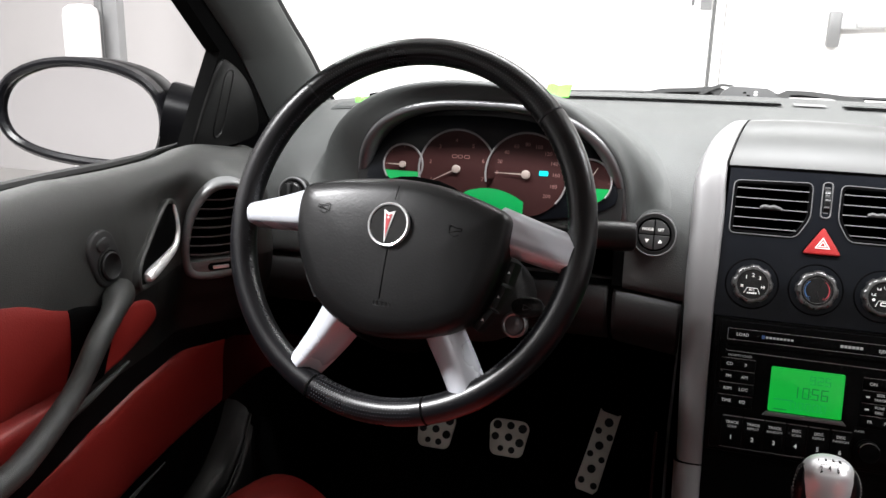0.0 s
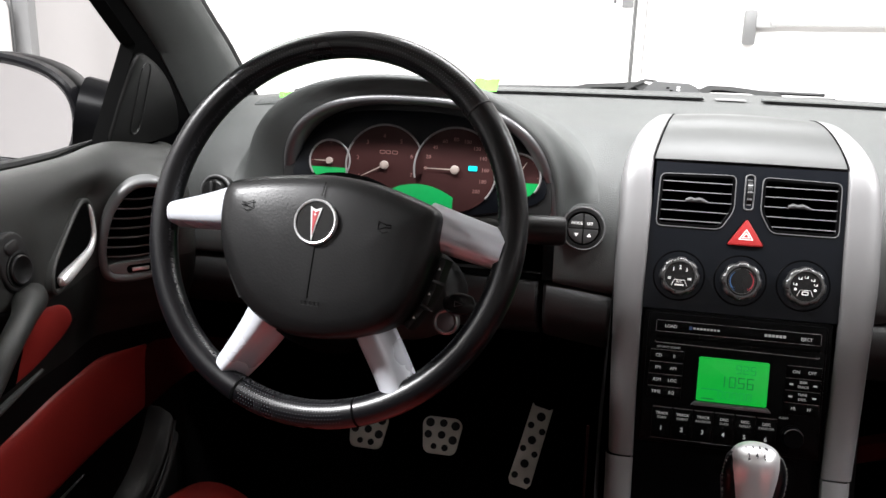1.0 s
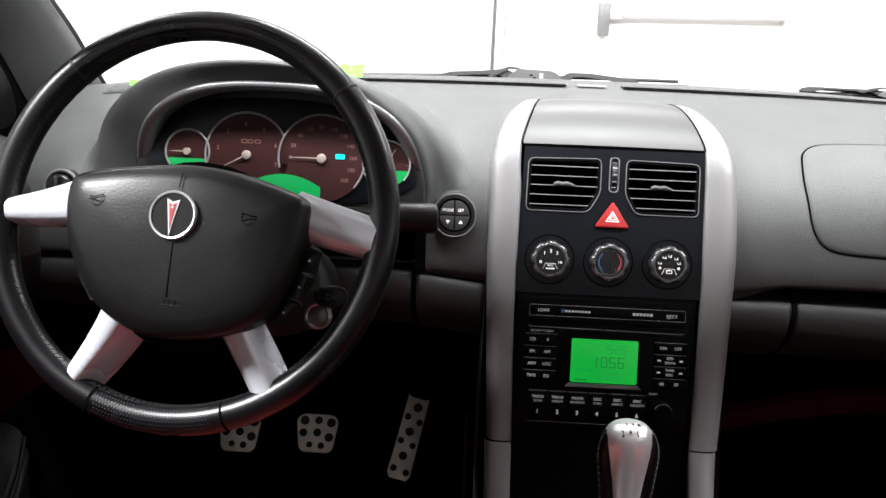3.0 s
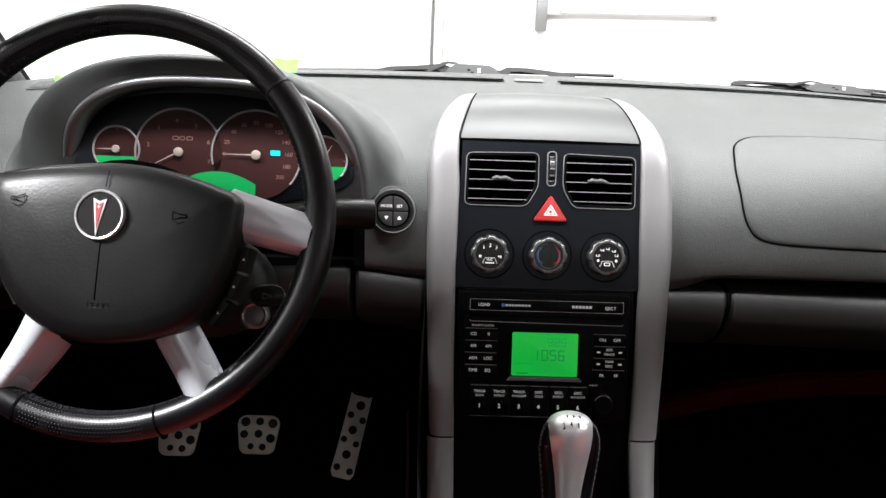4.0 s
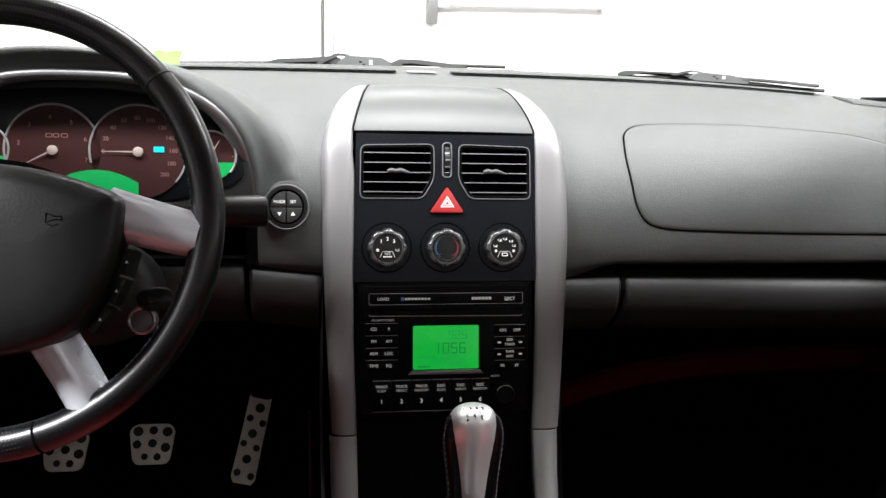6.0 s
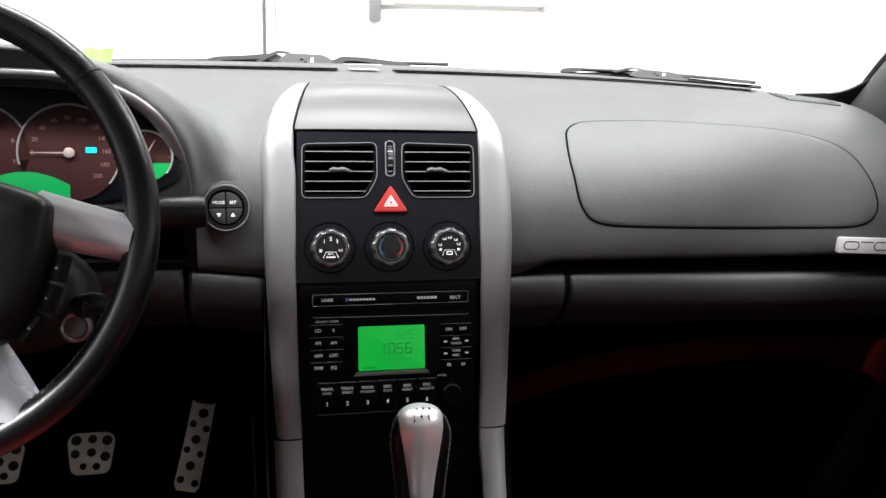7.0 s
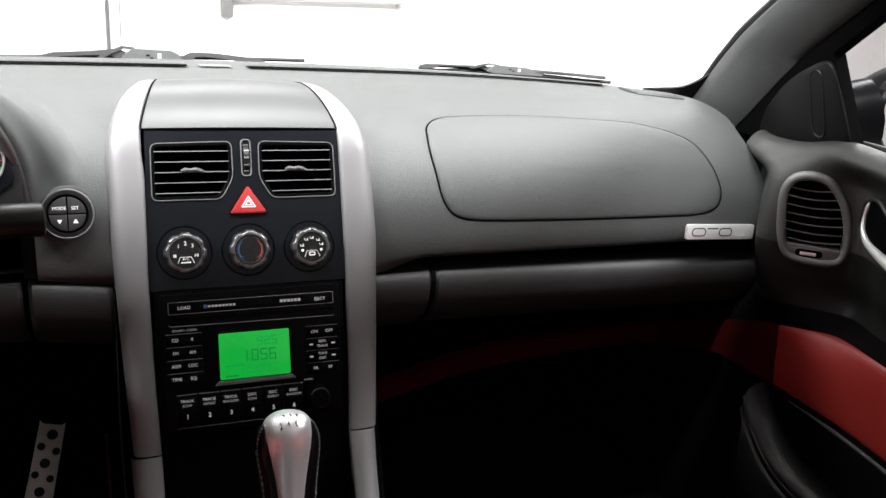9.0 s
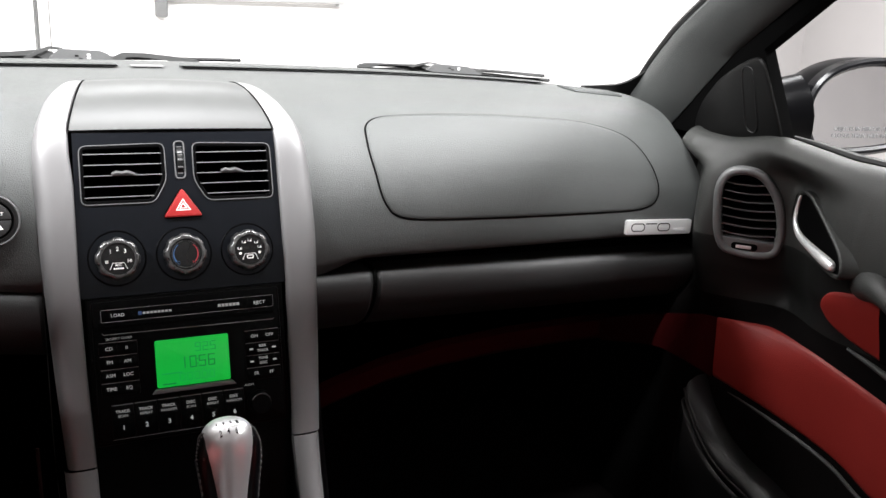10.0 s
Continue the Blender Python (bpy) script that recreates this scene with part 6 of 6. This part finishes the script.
def pillar(sx, dy):
    """Grey pillar trim beside the screen, from the dash up to the roof."""
    a = [(0.75, 0.42, 0.885), (0.735, 0.31, 0.945), (0.705, 0.16, 1.025), (0.68, 0.015, 1.098), (0.60, -0.45, 1.35)]
    b = [(0.765, 0.20, 0.87), (0.750, 0.12, 0.930), (0.730, 0.025, 1.005), (0.712, -0.065, 1.065), (0.62, -0.51, 1.33)]
    if sx > 0:
        a = [(x + dx, y - back, z) for (x, y, z), dx, back in zip(a, (0.012, 0.016, 0.016, 0.002, 0.0), (0.070, 0.058, 0.015, 0.004, 0.0))]
    rows = []
    for p, q in zip(smooth_line([Vector(v) for v in a], 6), smooth_line([Vector(v) for v in b], 6)):
        row = []
        for u, o in ((0.0, -0.02), (0.0, 0.0), (0.12, 0.010), (0.35, 0.018), (0.65, 0.018), (0.9, 0.008), (1.0, 0.0), (1.0, -0.02)):
            c = p.lerp(q, u)
            row.append((sx * (c.x - o), c.y + dy, c.z))
        rows.append(row)
    pl = thing("pillar", Matrix.Translation((sx * 0.74, 0.2 + dy, 0.94)), "dark grey windscreen pillar trim", "pillar", kind="structure")
    inv = Matrix.Translation((-sx * 0.74, -0.2 - dy, -0.94))
    part("pillar_trim", moved(loft(rows), inv), DASH, pl)
    part("screen_seal", moved(tube([(sx * (p.x + 0.004), p.y + dy + 0.004, p.z) for p in smooth_line([Vector(v) for v in a], 6)], 0.007, 8), inv), RUBBER, pl, "black screen seal")
    poly = [(-0.085, 0.905), (-0.055, 1.034), (-0.150, 1.094), (-0.54, 1.30), (-0.50, 1.345), (-0.05, 1.09), (0.16, 0.945), (0.16, 0.905)]
    rows = [[(sx * (side_x(z) + o), y + dy, z) for y, z in poly] for o in (0.0, 0.02)]
    part("sail_panel", moved(loft(rows, close_u=True, caps=True), inv), VOID, pl, "black triangular panel ahead of the window")
    cover = smooth_line([Vector((y, z, 0)) for y, z in ((-0.080, 0.908), (0.030, 0.905), (0.086, 0.912), (0.074, 0.945), (0.050, 0.971), (0.020, 0.995), (-0.020, 1.016), (-0.052, 1.022), (-0.066, 0.985), (-0.080, 0.925))], 4)
    rows = [[(sx * (side_x(p.y) - o), 0.004 + (p.x - 0.004) * k + dy, 0.955 + (p.y - 0.955) * k) for p in cover] for o, k in ((-0.002, 1.0), (0.002, 1.0), (0.0035, 0.985), (0.004, 0.95))]
    part("sail_cover", moved(loft(rows, close_u=True, caps=True), inv), COVER, pl, "black plastic cover in the window's corner", 60)
    slot = smooth_loop([(y, z, 0) for y, z in ((-0.018, 1.003), (-0.028, 1.010), (-0.038, 1.003), (-0.039, 0.965), (-0.039, 0.931), (-0.029, 0.922), (-0.018, 0.931), (-0.017, 0.965))], 4)
    part("tweeter_slot", moved(tube([(sx * (side_x(p.y) - 0.004), p.x + dy, p.y) for p in slot], 0.0016, 8, True), inv), BLACK, pl, "slim speaker slot")
    return pl


pillar(-1, 0.0)
pillar(1, -0.038)
# black screen border that rounds the corner between dash and pillar
arc = smooth_line([Vector(v) for v in ((0.650, 0.205, 0.961), (0.690, 0.200, 0.963), (0.713, 0.192, 0.966), (0.727, 0.176, 0.976), (0.733, 0.152, 0.992), (0.727, 0.122, 1.013))], 5)
foot = smooth_line([Vector(v) for v in ((0.650, 0.210, 0.950), (0.700, 0.208, 0.946), (0.735, 0.206, 0.943), (0.755, 0.200, 0.950), (0.756, 0.160, 0.985), (0.735, 0.124, 1.011))], 5)
solid("screen_border", thicken(loft([arc, foot]), 0.003), RUBBER, "black border at the windscreen corner", "trim", "structure")


def side_mirror(sx, x, y, z):
    m = thing("side_mirror", Matrix.Translation((sx * x, y, z)) @ Matrix.Rotation(radians(-sx * 10), 4, "Z") @ Matrix.Scale(1.10, 4), "black outside mirror with oval glass", "mirror", "outside mirrors")
    o = smooth_loop([(-0.125, 0.005, 0), (-0.105, 0.045, 0), (-0.05, 0.068, 0), (0.02, 0.068, 0), (0.078, 0.050, 0), (0.106, 0.015, 0), (0.104, -0.035, 0), (0.078, -0.065, 0), (0.02, -0.068, 0), (-0.06, -0.058, 0), (-0.11, -0.035, 0)], 4)
    o = [(p.x if sx < 0 else -p.x, p.y) for p in o]
    if sx > 0:
        o = o[::-1]
    f = Matrix.Identity(4) @ facing(0, 0, 0, 0)
    rows = []
    for k, zz in ((1.0, 0.0), (1.04, -0.02), (1.0, -0.06), (0.8, -0.10), (0.4, -0.125), (0.1, -0.13)):
        rows.append([(a * k, b * k, zz) for a, b in o])
    part("mirror_shell", moved(loft(rows, close_u=True, caps=False), f), PAINT, m, "gloss black shell")
    part("mirror_rim", moved(rim_of(inset(o, -0.003), 0.012, -0.015, 0.006, 0.004), f), MIRRORRIM, m, "gloss black rim")
    part("mirror_glass", moved(plate(inset(o, 0.010), -0.012, -0.004), f @ Matrix.Rotation(radians(-3.0), 4, "X")), MIRROR, m, "oval mirror glass", smooth=False)
    foot = [Vector((-sx * 0.10, 0.03, -0.01)), Vector((-sx * 0.16, 0.04, -0.02)), Vector((-sx * 0.22, 0.03, -0.03))]
    part("mirror_foot", tube(foot, [0.05, 0.045, 0.05], 14, flat=1.1), PAINT, m)
    return m, f


ml, fl_ = side_mirror(-1, 0.990, 0.02, 0.934)
mr, fr_ = side_mirror(1, 1.085, 0.02, 0.945)
for k, tx in enumerate(("OBJECTS IN MIRROR ARE", "CLOSER THAN THEY APPEAR")):
    lt = lettering(tx, 0.0090, -0.054 - 0.003 * k, -0.0310 - 0.0100 * k, -0.0034, ETCH, mr, align="LEFT")
    lt.data.transform(fr_ @ Matrix.Rotation(radians(-3.0), 4, "X"))

# ---- windscreen ----
rows = []
for u in [k / 10 for k in range(11)]:
    zt, yt, hw = 0.955 + 0.40 * u, 0.53 - 0.80 * u, 0.74 - 0.14 * u
    rows.append([(hw * w, yt - 0.22 * (w * w) * (1 - 0.3 * u), zt - 0.01 * w * w) for w in [-1 + k / 8 for k in range(17)]])
ws = solid("windscreen", loft(rows), GLASS, "clear curved windscreen", "window", "structure")
ws.visible_shadow = False

# ---- wipers and cowl ----
def wiper(xa, xb, ya, yb, hx, za, zb, label, tall=1.0, bow=1.0):
    w = thing("wiper", Matrix.Translation((hx, ya + 0.02, 0.96)), label, "wiper", "windscreen wipers")
    inv = Matrix.Translation((-hx, -ya - 0.02, -0.96))
    L = xb - xa
    def at(u, dz=0.0, dy=0.0):
        return Vector((xa + L * u, ya + (yb - ya) * u - 0.10 * (xa + L * u) ** 2 + dy, za + (zb - za) * u + dz + 0.002))
    part("blade_rubber", moved(tube([at(u, -0.008) for u in [k / 14 for k in range(15)]], 0.004, 6), inv), RUBBER, w)
    part("blade_spine", moved(tube([at(u, 0.0 + 0.003 * math.sin(math.pi * u)) for u in [0.03 + 0.94 * k / 14 for k in range(15)]], 0.0035, 6), inv), BLACK, w)

    def sheet(name, outline, y0, y1, mat, label="", k=1.0):
        """A flat pressed piece standing along the blade; the outline starts at the joint."""
        u0 = (hx - xa) / L
        rows = [[at(u0 + dx / L, dz * tall * k, dy) for dx, dz in outline] for dy in (y0, y1)]
        return part(name, moved(loft(rows, close_u=True, caps=True), inv), mat, w, label)

    sheet("blade_yoke", [(-0.185, -0.008), (-0.178, 0.002), (-0.150, 0.0068), (-0.10, 0.0085), (-0.055, 0.0115), (-0.035, 0.006), (-0.050, -0.002), (-0.066, 0.0045), (-0.10, 0.0040), (-0.14, 0.0025), (-0.152, -0.005), (-0.165, -0.008)], -0.010, -0.004, WIPER, "grey-black bow of the blade", bow)
    sheet("blade_yoke", [(0.04, -0.007), (0.048, 0.004), (0.062, 0.0085), (0.10, 0.0078), (0.15, 0.004), (0.185, 0.0), (0.19, -0.005), (0.15, -0.003), (0.125, 0.0005), (0.085, 0.0036), (0.068, 0.003), (0.060, -0.007)], -0.010, -0.004, WIPER, "grey-black bow of the blade", bow)
    sheet("wiper_arm", [(-0.15, -0.009), (-0.10, -0.002), (0.0, 0.001), (0.10, -0.003), (0.17, -0.009)], -0.004, 0.006, BLACK)
    cover = [(-0.052, -0.004), (-0.046, 0.006), (-0.032, 0.0165), (0.028, 0.0140), (0.040, 0.009), (0.046, 0.001), (0.058, -0.003), (0.056, -0.008), (-0.04, -0.008)]
    sheet("wiper_cover", cover, -0.020, -0.010, GREYRIM, "grey cover over the arm joint")
    sheet("arm_hook", [(-0.085, 0.003), (-0.065, 0.014), (-0.048, 0.020), (-0.028, 0.018), (-0.026, 0.014), (-0.046, 0.0155), (-0.062, 0.009), (-0.078, 0.001)], -0.014, -0.008, WIPER)
    for cx, cy in ((0.010, 0.008), (0.010, 0.0035), (-0.008, 0.0065), (-0.002, 0.002)):
        sheet("cover_hole", [(cx - 0.0026, cy - 0.0014), (cx - 0.0026, cy + 0.0014), (cx + 0.0026, cy + 0.0012), (cx + 0.0026, cy - 0.0012)], -0.0206, -0.0200, INK if cx > 0 else VOID)


wiper(-0.40, 0.215, 0.56, 0.60, -0.062, 0.9545, 0.962, "black wiper lying at the foot of the windscreen", 1.05, 1.35)
wiper(0.41, 0.80, 0.60, 0.60, 0.590, 0.961, 0.948, "black wiper lying at the far foot of the windscreen", 0.62)
cowl = loft([[(x, 0.52 - 0.26 * (x / 0.72) ** 2, 0.945 - 0.02 * (x / 0.7) ** 2), (x, 0.64 - 0.26 * (x / 0.72) ** 2, 0.925 - 0.02 * (x / 0.7) ** 2), (x, 0.8 - 0.26 * (x / 0.72) ** 2, 0.90)] for x in [-0.8 + 0.1 * k for k in range(17)]])
solid("cowl", cowl, BLACK, "black plastic cowl below the windscreen", "cowl", "structure")

# green tape tags near the hood
for p, r, k, lean in (((-0.606, 0.125, 0.9655), 25, 0.55, 30), ((-0.312, 0.03, 0.998), -6, 0.85, 40)):
    rows = [[(x, y, 0.002 * math.sin(2.2 * u) + 0.0015 * math.cos(90 * y)) for y in (-0.013, -0.004, 0.004, 0.012)] for u, x in enumerate((-0.018, -0.010, -0.002, 0.007, 0.018))]
    solid("tape_tag", thicken(loft(rows), 0.0008), LIME, "bright lime green tape tag on the dashboard", "tape", m=Matrix.Translation(p) @ Matrix.Rotation(radians(r), 4, "Z") @ Matrix.Rotation(radians(lean), 4, "X") @ Matrix.Scale(k, 4), group="tape tags")
